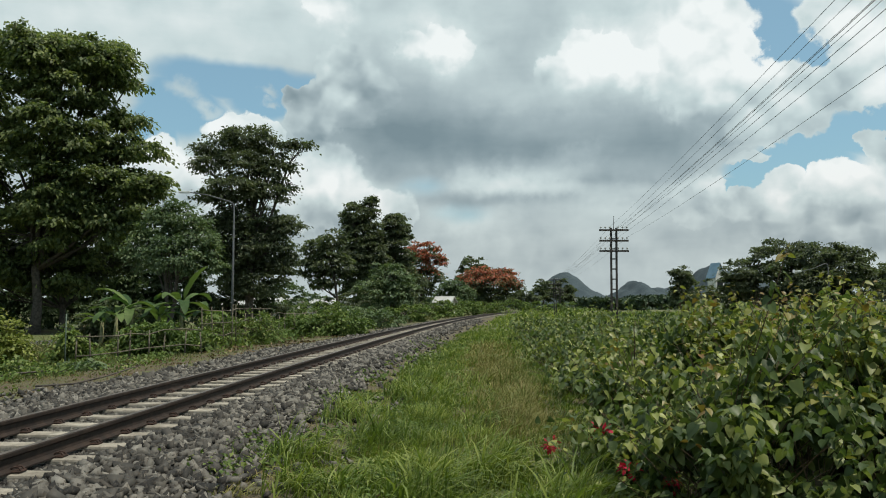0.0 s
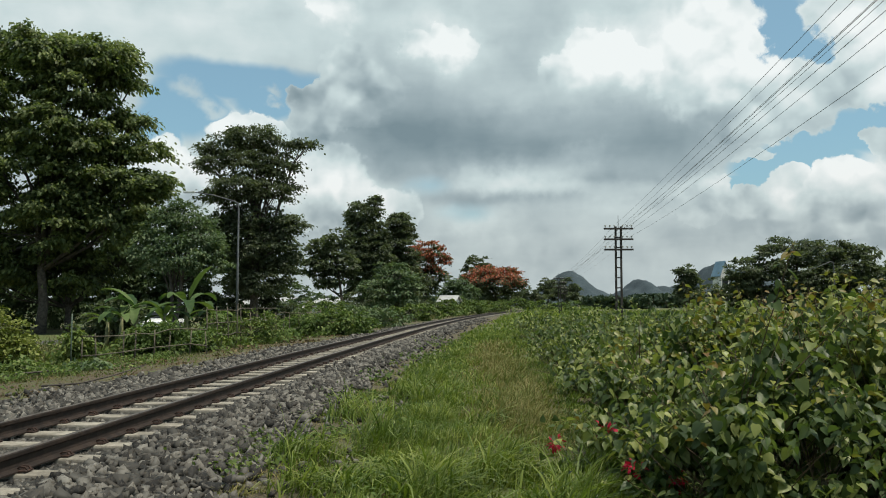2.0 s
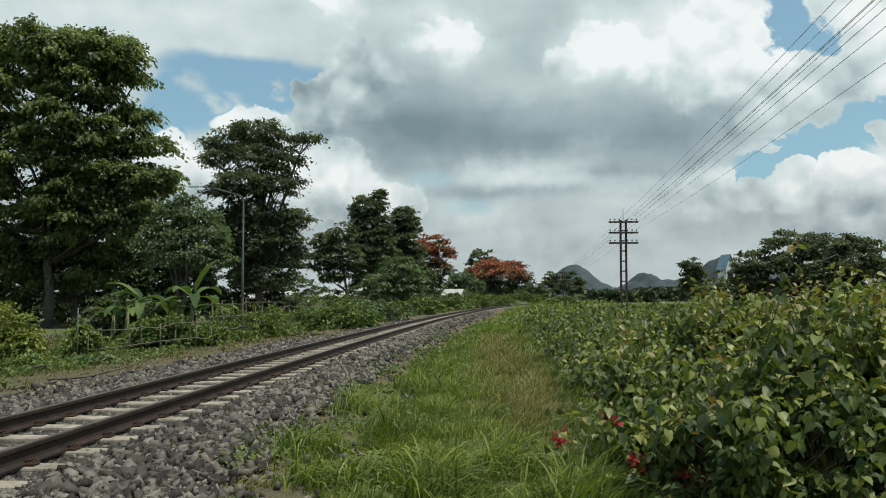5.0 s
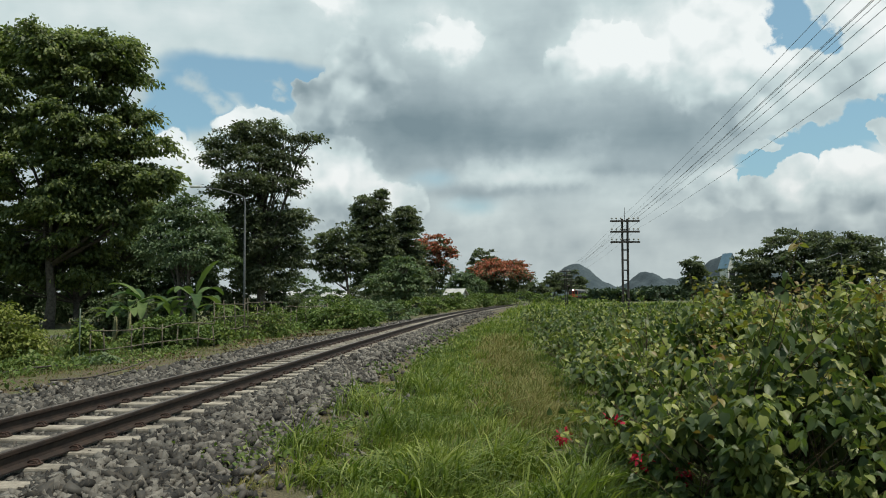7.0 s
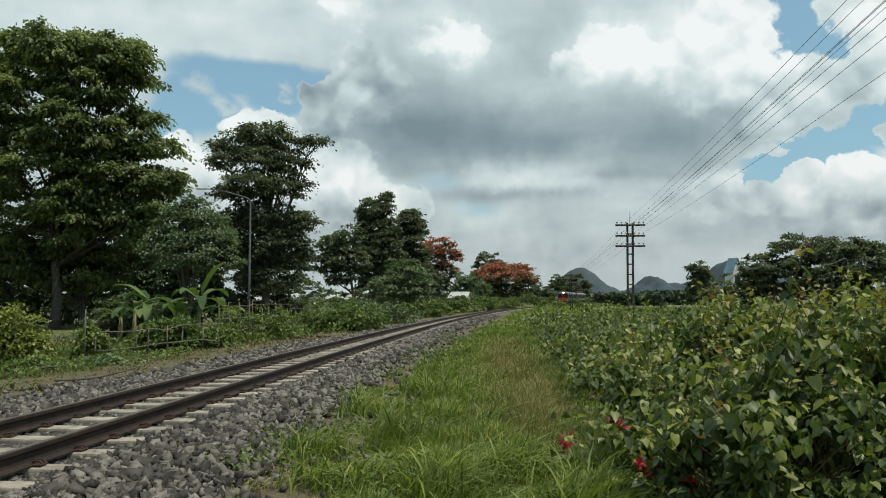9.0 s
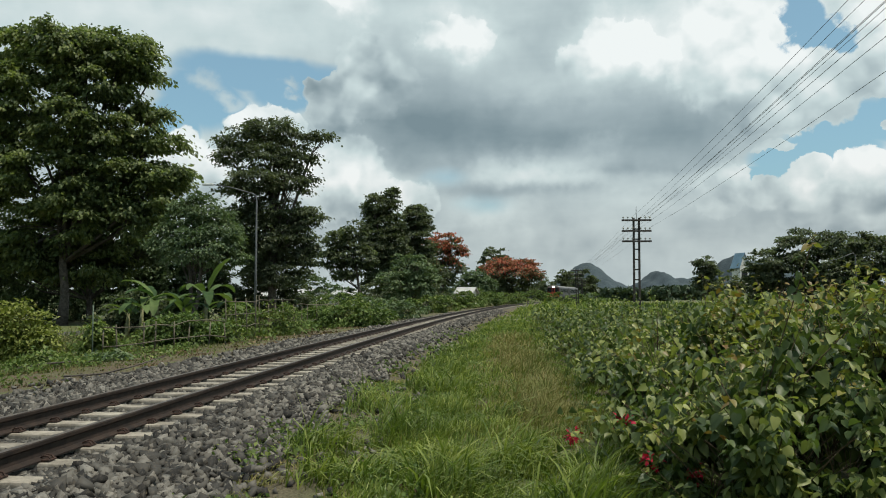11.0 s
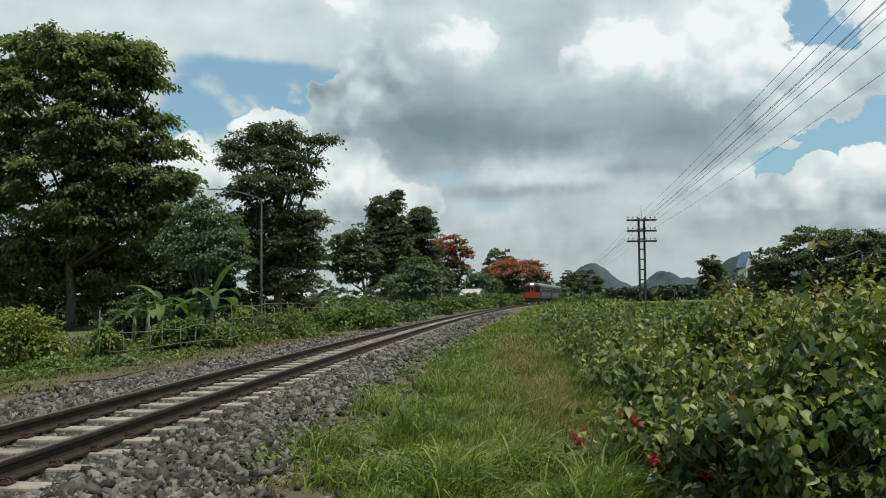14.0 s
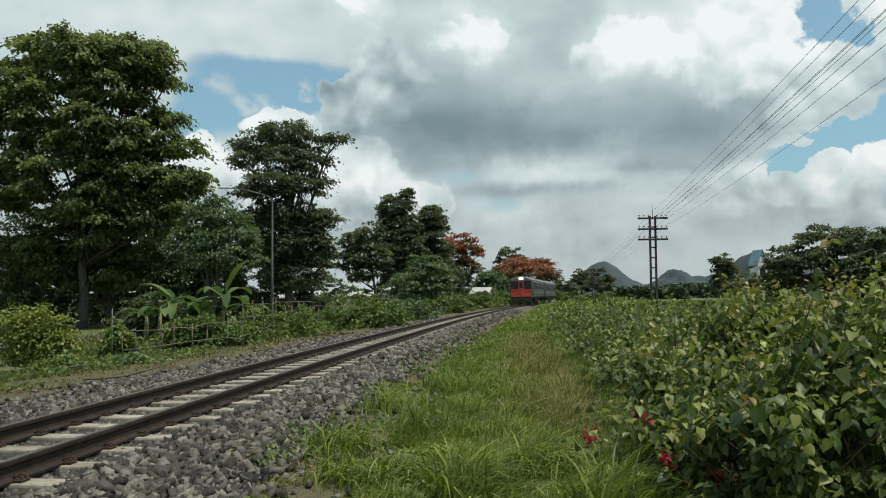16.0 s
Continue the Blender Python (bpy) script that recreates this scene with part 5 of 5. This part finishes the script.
def bamboo_fence(label, a, b, posts, height, rails, seed):
    """Thin upright poles with loosely tied cross poles, none of them quite straight."""
    rng = random.Random(seed)
    thing = tagged(new("bamboo_fence"), label, "fence", "bamboo fences")
    va, vb = Vector((*a, 0)), Vector((*b, 0))
    foot = []
    for i in range(posts):
        p = va.lerp(vb, i / (posts - 1)) + Vector((rng.uniform(-.12, .12), rng.uniform(-.12, .12), 0))
        z = ground_z(p.x, p.y)
        h = height * rng.uniform(0.8, 1.12)
        t = Vector((rng.uniform(-.08, .08), rng.uniform(-.08, .08), h))
        vs, fs = tube([(p.x, p.y, z - 0.15), (p.x + t.x * .5, p.y + t.y * .5, z + h * .5), (p.x + t.x, p.y + t.y, z + h)], [0.028, 0.025, 0.02], 6)
        mesh_object("post", vs, fs, BAMBOO, thing, True)
        foot.append((p.x, p.y, z, h))
    for k in range(rails):
        f = 0.35 + 0.6 * k / max(rails - 1, 1)
        pts = [(x + rng.uniform(-.03, .03), y - 0.03, z + height * f + rng.uniform(-.07, .07)) for x, y, z, h in foot]
        vs, fs = tube(pts, [0.02] * len(pts), 6)
        mesh_object("cross_pole", vs, fs, BAMBOO, thing, True)
    return thing


bamboo_fence("weathered bamboo fence with vines", (-9.14, 29.5), (-7.94, 35.0), 9, 1.6, 3, 1)
bamboo_fence("weathered bamboo fence beside the heaped greenery", (-8.65, 38.5), (-7.57, 46.0), 8, 1.4, 2, 2)
bamboo_fence("low bamboo trellis under the shrubs", (-11.26, 23.8), (-8.25, 26.0), 8, 0.9, 2, 3)
bamboo_fence("low rail fence below the dark trees", (-7.58, 80.0), (-2.41, 84.0), 7, 0.9, 1, 4)
vs, fs = tube([(-11.48, 23.5, -0.7), (-11.49, 23.5, 0.4), (-11.49, 23.5, 1.3)], [0.024, 0.022, 0.02], 8)
tagged(mesh_object("marker_post", vs, fs, worn("green_pipe", (0.045, 0.07, 0.05), (0.10, 0.13, 0.095), 6, 40, 0.6), None, True), "thin greenish upright pipe standing on the verge", "post")


def fallen_branch(pts, r, label):
    vs, fs = tube([(x, y, ground_z(x, y) + z) for x, y, z in pts], [r, r, r * 0.8, r * 0.5], 7)
    tagged(mesh_object("fallen_branch", vs, fs, BARK, None, True), label, "branch")


fallen_branch([(-8.0, 15.2, 0.04), (-7.3, 15.4, 0.06), (-6.9, 15.9, 0.16), (-6.4, 16.4, 0.34)], 0.02, "bare fallen branch on the verge beside the ballast")
fallen_branch([(-11.2, 19.0, 0.04), (-10.6, 19.1, 0.1), (-10.0, 19.3, 0.1), (-9.4, 19.3, 0.06)], 0.025, "bare fallen branch on dry earth")

# ---- the bougainvillea hedge ----
LEAF_SHAPE = np.array([(0, 0, 0), (0, 0.40, -0.05), (0, 1.06, -0.30), (-0.26, -0.02, 0.09), (-0.40, 0.28, 0.09), (-0.28, 0.66, -0.03),
                       (0.26, -0.02, 0.09), (0.40, 0.28, 0.09), (0.28, 0.66, -0.03)])
LEAF_FACES = [(0, 1, 3), (1, 4, 3), (1, 5, 4), (1, 2, 5), (0, 6, 1), (1, 6, 7), (1, 7, 8), (1, 8, 2)]
HEDGE_LEAF = leaf_material("bougainvillea_leaf", ((0.024, 0.044, 0.017), (0.08, 0.115, 0.036), (0.32, 0.335, 0.10)), 0.45, 0.36, 0.3, 1.6)
YOUNG_LEAF = leaf_material("young_reddish_leaf", ((0.17, 0.09, 0.03), (0.19, 0.19, 0.045), (0.25, 0.29, 0.07)), 0.45, 0.3, 0.4, 1.2)
BRACT = leaf_material("crimson_bract", ((0.30, 0.008, 0.03), (0.42, 0.014, 0.05), (0.5, 0.035, 0.08)), 0.6, 0.3, 0.2, 3)
TWIG = worn("brown_twig", (0.05, 0.035, 0.022), (0.12, 0.085, 0.05), 12, 60, 0.85)


def oriented(rng, at, along, up, size, shape=LEAF_SHAPE):
    """Leaves at points, pointing along, with their faces up."""
    along = along / np.linalg.norm(along, axis=1)[:, None]
    side = np.cross(along, up)
    side /= np.linalg.norm(side, axis=1)[:, None] + 1e-6
    nor = np.cross(side, along)
    basis = np.stack([side, along, nor], 1) * size[:, None, None]
    return np.einsum("kc,ncd->nkd", shape, basis) + at[:, None, :]


def bush(x, y, height, spread, shoots, leaf, seed, tall=(), blossoms=()):
    """Arching shoots from one stool with heart-shaped leaves along them, reddish at the tips."""
    rng = np.random.default_rng(seed)
    thing = tagged(new("bougainvillea_bush"), "leafy green bougainvillea bush with crimson flowers" if blossoms else "leafy green bougainvillea bush with reddish young shoots", "bush", "hedge bushes")
    z0 = ground_z(x, y)
    thing.location = (x, y, z0)
    at, along, size, twigs = [], [], [], []
    yat, yalong, ysize = [], [], []
    plan = [None] * shoots + list(tall)
    for k, t in enumerate(plan):
        a = rng.uniform(0, 2 * math.pi)
        r = spread * math.sqrt(rng.uniform(0.02, 1.0))
        h = height * (1 - (0.2 if y < 9 else 0.45) * (r / spread) ** 2.2) * rng.uniform(0.72 if y < 9 else 0.5, 1.2) ** 0.8
        e = np.array([math.cos(a) * r, math.sin(a) * r, h])
        if t is not None:
            e = np.array(t)
        m = e * (0.35, 0.35, 0.75) + rng.normal(size=3) * 0.06
        n = max(int(np.linalg.norm(e) / (leaf * 0.52)), 8)
        f = np.linspace(0.12, 1.0, n)
        p = 2 * f[:, None] * (1 - f[:, None]) * m + f[:, None] ** 2 * e
        p = p + rng.normal(size=p.shape) * leaf * 0.15
        w = np.arange(n) * 2.4 + rng.uniform(0, 6)
        out = np.stack([np.cos(w), np.sin(w), rng.uniform(-1.35, 0.05, n)], 1)
        s = leaf * rng.uniform(0.65, 1.25, n) * (1 - 0.45 * f ** 6)
        if t is None:
            held = np.array([noise.noise(((v[0] + x) * 1.7, (v[1] + y) * 1.7, v[2] * 2.6)) > (-0.06 if y < 6.5 else (0.04 if y < 9 else 0.18)) for v in p])
            if not held.any():
                continue
            p, out, s, f = p[held], out[held], s[held], f[held]
        young = (f > (0.88 if t is not None or x < 2.2 else 0.7)) & (rng.random() < (0.5 if t is None and y < 9 and e[2] > height * 0.9 else (0.0 if t is None else 1.0)))
        at.append(p[~young]), along.append(out[~young]), size.append(s[~young])
        yat.append(p[young]), yalong.append(out[young] + (0, 0, 0.5)), ysize.append(s[young] * 0.85)
        if k % 5 == 0 or t is not None:
            twigs.append(tube([e * 0.02, m * 0.7, e], [0.005, 0.004, 0.002], 4))
    for b in blossoms:
        at.append(np.array(b) + rng.normal(size=(26, 3)) * 0.10), along.append(rng.normal(size=(26, 3)) * (1, 1, 0.5)), size.append(leaf * rng.uniform(0.6, 1.1, 26))

    def build(name, at, along, size, mat):
        at, along, size = np.concatenate(at), np.concatenate(along), np.concatenate(size)
        if len(at) == 0:
            return
        up = rng.normal(size=at.shape) * 0.36 + (0, 0, 1)
        tagged(shapes(name, oriented(rng, at + along * leaf * 0.25, along, up, size), LEAF_FACES, mat, thing, True), kind="stuff" if name != "blossom" else "")
    build("foliage", at, along, size, HEDGE_LEAF)
    build("young_shoot", yat, yalong, ysize, YOUNG_LEAF)
    vs, fs = join(*twigs)
    tagged(mesh_object("twig_tangle", vs, fs, TWIG, thing), kind="stuff")
    for b in blossoms:
        n = 34
        p = np.array(b) + rng.normal(size=(n, 3)) * (0.020, 0.018, 0.012)
        build("blossom", [p], [rng.normal(size=(n, 3)) + (0, 0, 0.4)], [rng.uniform(0.028, 0.045, n)], BRACT)
    return thing


def hedge_left(y):
    """The hedge's edge toward the grass."""
    return 1.2 + 0.3 * ease(y, 6, 15) + 0.062 * max(y - 15, 0)


def make_hedge():
    rng = random.Random(8)
    y = 5.0
    row = 0
    while y < 40:
        near = y < 9
        step = 1.0 if near else (1.5 if y < 20 else 2.3)
        x = hedge_left(y) + step * 0.7 + rng.uniform(-0.1, 0.15)
        right = min(0.62 * y + 1.4, hedge_left(y) + 5.5)
        col = 0
        while x < right:
            h = (1.2 if col == 0 else 1.45) * rng.uniform(0.85, 1.1)
            if y < 9:
                h = 0.62 + 0.62 * (x - hedge_left(y)) if x - hedge_left(y) < 1.4 else 1.48 * rng.uniform(0.9, 1.08)
            leaf = 0.09 if y < 9 else (0.108 if y < 20 else 0.15)
            shoots = 110 if y < 9 else (100 if y < 20 else 105)
            bush(x, y + rng.uniform(-0.25, 0.25), h, step * (0.82 if near else 0.78), shoots, leaf, 100 + row * 17 + col, tall=[(rng.uniform(-0.4, 0.4), rng.uniform(-0.4, 0.4), h + rng.uniform(0.06, 0.30)) for _ in range(4 if near and x - hedge_left(y) > 1.0 else (2 if y < 14 and col else 0))])
            x += step * rng.uniform(0.95, 1.15)
            col += 1
        y += step
        row += 1


make_hedge()
bush(1.75, 4.7, 1.15, 0.7, 55, 0.09, 901, tall=((0.10, -0.1, 1.50), (0.55, 0.2, 1.60), (0.75, -0.2, 1.62), (0.33, -0.1, 1.90), (0.40, 0.1, 1.52)))
bush(1.55, 5.9, 0.75, 0.75, 60, 0.085, 902, blossoms=((-0.36, 0.0, 0.56), (-0.22, -0.3, 0.34), (-0.72, 0.1, 0.44), (0.06, -0.35, 0.28)))
bush(2.35, 5.2, 1.3, 0.8, 60, 0.09, 903, tall=((0.1, 0.3, 1.60), (0.45, -0.1, 1.70), (-0.2, 0.2, 1.55)))
bush(2.6, 7.4, 1.45, 0.9, 60, 0.09, 904, tall=((0.0, 0.2, 1.64), (0.5, 0.2, 1.6)))

bush(2.15, 4.55, 0.80, 0.6, 70, 0.085, 905)
bush(2.85, 4.7, 0.92, 0.65, 80, 0.085, 906)
bush(1.85, 4.65, 0.74, 0.5, 60, 0.085, 910)
bush(1.5, 4.9, 0.72, 0.5, 60, 0.085, 908)
bush(2.95, 5.5, 1.35, 0.8, 110, 0.095, 907, tall=((0.1, 0.1, 1.66), (-0.3, 0.2, 1.6), (0.4, 0.0, 1.7), (-0.1, 0.5, 1.62), (0.6, 0.3, 1.6)))
bush(3.9, 7.2, 1.4, 0.9, 90, 0.095, 909, tall=((-0.5, 0.1, 1.68), (0.2, 0.2, 1.72), (0.5, -0.2, 1.6), (-0.2, -0.3, 1.62)))

# ---- grass ----


BLADE_FACES = [(0, 1, 3, 2), (2, 3, 5, 4), (4, 5, 7, 6)]


def blades(rng, n, x0, x1, y0, y1, tall, wide, keep, bend=1.0):
    """Arching blades rooted in the ground: eight corners, three quads."""
    out = []
    for x, y in zip(rng.uniform(x0, x1, n), rng.uniform(y0, y1, n)):
        k = keep(x, y)
        if k <= 0 or rng.random() > k:
            continue
        z = ground_z(x, y) - 0.01
        h = tall * rng.uniform(0.4, 1.3) * (0.55 + 0.85 * ease(noise.noise((x * 0.8, y * 0.8, 7)), -0.35, 0.45)) * (0.35 + 0.65 * k)
        # neighbours lean the same way, tuft by tuft
        a = 5.0 * noise.noise((x * 2.2, y * 2.2, 31)) + rng.normal() * 1.1
        lean = h * bend * rng.uniform(0.15, 1.25)
        w = wide * rng.uniform(0.6, 1.35)
        dx, dy = math.cos(a), math.sin(a)
        b = rng.uniform(0, 6.283)
        wx, wy = -math.sin(b) * w, math.cos(b) * w
        blade = []
        for f, g in ((0.0, 0.9), (0.42, 1.0), (0.76, 0.72), (1.0, 0.12)):
            px, py, pz = x + dx * lean * f * f, y + dy * lean * f * f, z + h * (f - 0.42 * min(lean / h, 1.6) * f ** 3)
            blade += [(px - wx * g, py - wy * g, pz), (px + wx * g, py + wy * g, pz)]
        out.append(blade)
    return out


def dry_here(x, y):
    """The tawny strip of dry seed grass along the hedge."""
    c = 0.75 + 0.03 * y
    return math.exp(-((x - c) / (0.45 + 0.02 * y)) ** 2) * ease(y, 7.0, 10.0) * (1 - ease(y, 24.0, 36.0))


def strip(x, y):
    s = x - track_x(y)
    lo = 2.8 - 0.65 * ease(y, 6.0, 13.0)
    k = ease(s + 0.55 * noise.noise((x * 0.8, y * 0.8, 2)), lo, lo + 0.75)
    return k * (1 - ease(x, hedge_left(y) + 0.5, hedge_left(y) + 1.2)) if y < 40 else k


def tuft(x, y):
    return 0.14 + 0.86 * ease(noise.noise((x * 1.9, y * 1.9, 11)) + 0.4 * noise.noise((x * 5, y * 5, 3)), -0.3, 0.3)


def broadleaf(rng, n, x0, x1, y0, y1, size, tall, keep):
    """Centres of low weed leaves in patches."""
    out = []
    for x, y in zip(rng.uniform(x0, x1, n), rng.uniform(y0, y1, n)):
        if rng.random() < keep(x, y) * ease(noise.noise((x * 0.9, y * 0.9, 21)), -0.05, 0.35):
            out.append((x, y, ground_z(x, y) + rng.uniform(0.01, 1.0) ** 1.5 * tall))
    return leaf_cards(rng, np.array(out), size, 0.1)


def make_weeds():
    rng = np.random.default_rng(77)
    edge = lambda x, y: ease(x - track_x(y), 1.35, 2.1) * (1 - ease(x - track_x(y), 3.1, 3.9))
    bare = lambda x, y: ease(track_x(y) - x, 2.4, 3.4) * (1 - ease(track_x(y) - x, 6.0, 9.0))
    litter = [broadleaf(rng, 9000, -11, -5.0, 9, 22, 0.06, 0.03, bare), broadleaf(rng, 6000, -10, -3.5, 22, 45, 0.13, 0.05, bare), broadleaf(rng, 4000, -3.0, 0.8, 4.2, 20, 0.06, 0.05, lambda x, y: edge(x, y) * 0.8)]
    tagged(quads("leaf_litter", np.concatenate(litter), leaf_material("dead_leaf", ((0.06, 0.045, 0.028), (0.12, 0.085, 0.05), (0.22, 0.165, 0.10)), 0.8, 0.1, 0.1)), "dry brown fallen leaves and straw on the verge", "leaf litter", kind="stuff")
    left = lambda x, y: ease(track_x(y) - x, 3.6, 6.5) * (0 if abs(x + 23) < 3.4 else 1)
    made = [broadleaf(rng, 30000, -3.2, 0.8, 4.0, 14, 0.055, 0.10, edge), broadleaf(rng, 9000, -2.6, 1.0, 14, 34, 0.10, 0.14, edge),
            broadleaf(rng, 24000, -13, -5.5, 10, 26, 0.09, 0.22, left), broadleaf(rng, 22000, -19, -3.0, 26, 60, 0.2, 0.45, left)]
    tagged(quads("verge_weeds", np.concatenate(made), SHRUB_LEAF), "low broad-leaved weeds along the ballast edges", "weeds", kind="stuff")


def make_grass():
    rng = np.random.default_rng(12)
    green, dry = [], []
    for n, y0, y1, x0, x1, tall, wide in ((64000, 3.8, 11, -2.6, 2.4, 0.23, 0.005), (42000, 11, 22, -2.8, 2.6, 0.23, 0.008), (30000, 22, 45, -2.2, 4.4, 0.22, 0.017), (16000, 45, 110, -1.0, 16.0, 0.28, 0.04)):
        green += blades(rng, n, x0, x1, y0, y1, tall, wide, lambda x, y: strip(x, y) * (1 - 0.5 * dry_here(x, y)) * tuft(x, y))
        if y0 < 45:
            dry += blades(rng, n // 2, x0, x1, y0, y1, tall * 1.25, wide * 0.8, lambda x, y: strip(x, y) * min(dry_here(x, y) + 0.06, 1))
    for cx, cy, n in ((-1.0, 6.6, 900), (-0.4, 7.4, 800), (-0.1, 6.2, 700), (-1.4, 7.8, 600), (0.4, 6.9, 600), (-0.7, 9.0, 600), (0.9, 6.0, 500), (-1.3, 10.5, 500), (0.3, 9.5, 500), (-0.2, 12.5, 500), (0.8, 5.2, 500)):
        green += blades(rng, n, cx - 0.55, cx + 0.55, cy - 0.5, cy + 0.5, 0.46, 0.0075, lambda x, y: ease(0.6 - math.hypot(x - cx, y - cy), 0.0, 0.4), 1.35)
    green += blades(rng, 16000, -2.4, 2.6, -4.0, 3.8, 0.2, 0.006, lambda x, y: strip(x, y) * tuft(x, y))
    tagged(shapes("grass", green, BLADE_FACES, GRASS_MAT), "lush green grass beside the track", "grass", kind="stuff")
    dry += blades(rng, 42000, -3.2, 0.6, 3.8, 16, 0.10, 0.0045, lambda x, y: ease(x - track_x(y), 1.5, 2.4) * (1 - ease(x - track_x(y), 3.1, 4.0)) * tuft(x, y), 1.4)
    dry += blades(rng, 16000, -11, -5.4, 9, 24, 0.10, 0.006, lambda x, y: ease(track_x(y) - x, 2.5, 3.6) * tuft(x, y) * 0.3)
    dry += blades(rng, 12000, -10, -3, 24, 50, 0.14, 0.012, lambda x, y: ease(track_x(y) - x, 2.5, 3.6) * tuft(x, y) * 0.3)
    tagged(shapes("dry_grass", dry, BLADE_FACES, DRY_GRASS), "tawny dry seed grass along the hedge", "grass", kind="stuff")
    rough = []

    def verge(x, y):
        s = x - track_x(y)
        return ease(-s, 3.4, 7.0) * (0.35 + 0.65 * ease(noise.noise((x * 0.5, y * 0.5, 9)), -0.2, 0.3)) * (0 if abs(x + 23) < 3.4 else 1)
    rough += blades(rng, 26000, -14, -4, 9, 28, 0.2, 0.010, verge)
    rough += blades(rng, 20000, -19, -1, 28, 60, 0.26, 0.022, verge)
    rough += blades(rng, 14000, -20, 6, 60, 140, 0.4, 0.05, verge)
    rough += blades(rng, 9000, -20.2, -13, 30, 62, 0.6, 0.022, lambda x, y: 1.0)
    tagged(shapes("verge_grass", rough, BLADE_FACES, WEED_MAT), "patchy weeds and grass on the verge", "grass", kind="stuff")
    field = blades(rng, 30000, 4, 75, 40, 150, 0.55, 0.06, lambda x, y: 1.0 if x - track_x(y) > 3 else 0.0)
    field += blades(rng, 16000, 5, 62, 78, 260, 1.0, 0.07, lambda x, y: 1.0 if 2.6 < x - track_x(y) < 12 else 0.0)
    tagged(shapes("field_grass", field, BLADE_FACES, GRASS_MAT), "tall green grass covering the open field", "grass", kind="stuff")


make_grass()
make_weeds()

# ---- what moves ----


def along_track(y0, dist):
    """The point that lies dist metres farther along the track than y0."""
    y = y0
    for _ in range(40):
        step = dist / 40
        y += step * math.cos(radians(track_turn(y)))
    return y


def motions():
    times = [0.5 * i for i in range(33)]
    rows = [[] for _ in RAILCARS]
    for t in times:
        nose = along_track(96.5, 16.0 * (16.0 - t))
        for i, r in enumerate(rows):
            back = i * (CAR_LEN + CAR_GAP)
            a, b = along_track(nose, back + 3.0), along_track(nose, back + CAR_LEN - 3.0)
            turn = -math.degrees(math.atan2(track_x(b) - track_x(a), b - a))
            r.append((t, pose((track_x(a) + track_x(b)) / 2, (a + b) / 2, RAIL_TOP_Z, 0, 0, turn)))
    for ob, r in zip(RAILCARS, rows):
        walk(ob, r)
    walk(pickup, [(t, pose(-23.0, 45.6 + 11.0 * (3.5 - t), -0.69)) for t in times])
    # the bird leaves the far trees, crosses the field and passes overhead
    way = [(0.0, BIRD_A), (13.7, BIRD_A), (14.1, BIRD_B), (14.5, BIRD_C), (15.0, BIRD_D), (15.4, BIRD_E), (16.0, BIRD_F)]
    walk(bird, [(t, pose(*p, 0, 0, 200)) for t, p in way])
    for wing, s in zip(wings, (-1, 1)):
        walk(wing, [(0.0, pose(0, 0, 0, 0, s * -38, 0))] + [(0.1 * i, pose(0, 0, 0, 0, s * (32 if i % 2 else -38), 0)) for i in range(136, 161)])


BIRD_A = (-7.0, 112.0, 5.0)
BIRD_B = (-2.00, 75.00, 9.24)
BIRD_C = (1.87, 45.00, 9.19)
BIRD_D = (5.59, 28.00, 9.63)
BIRD_E = (9.5, 12.0, 12.0)
BIRD_F = (22.0, -25.0, 18.0)
motions()
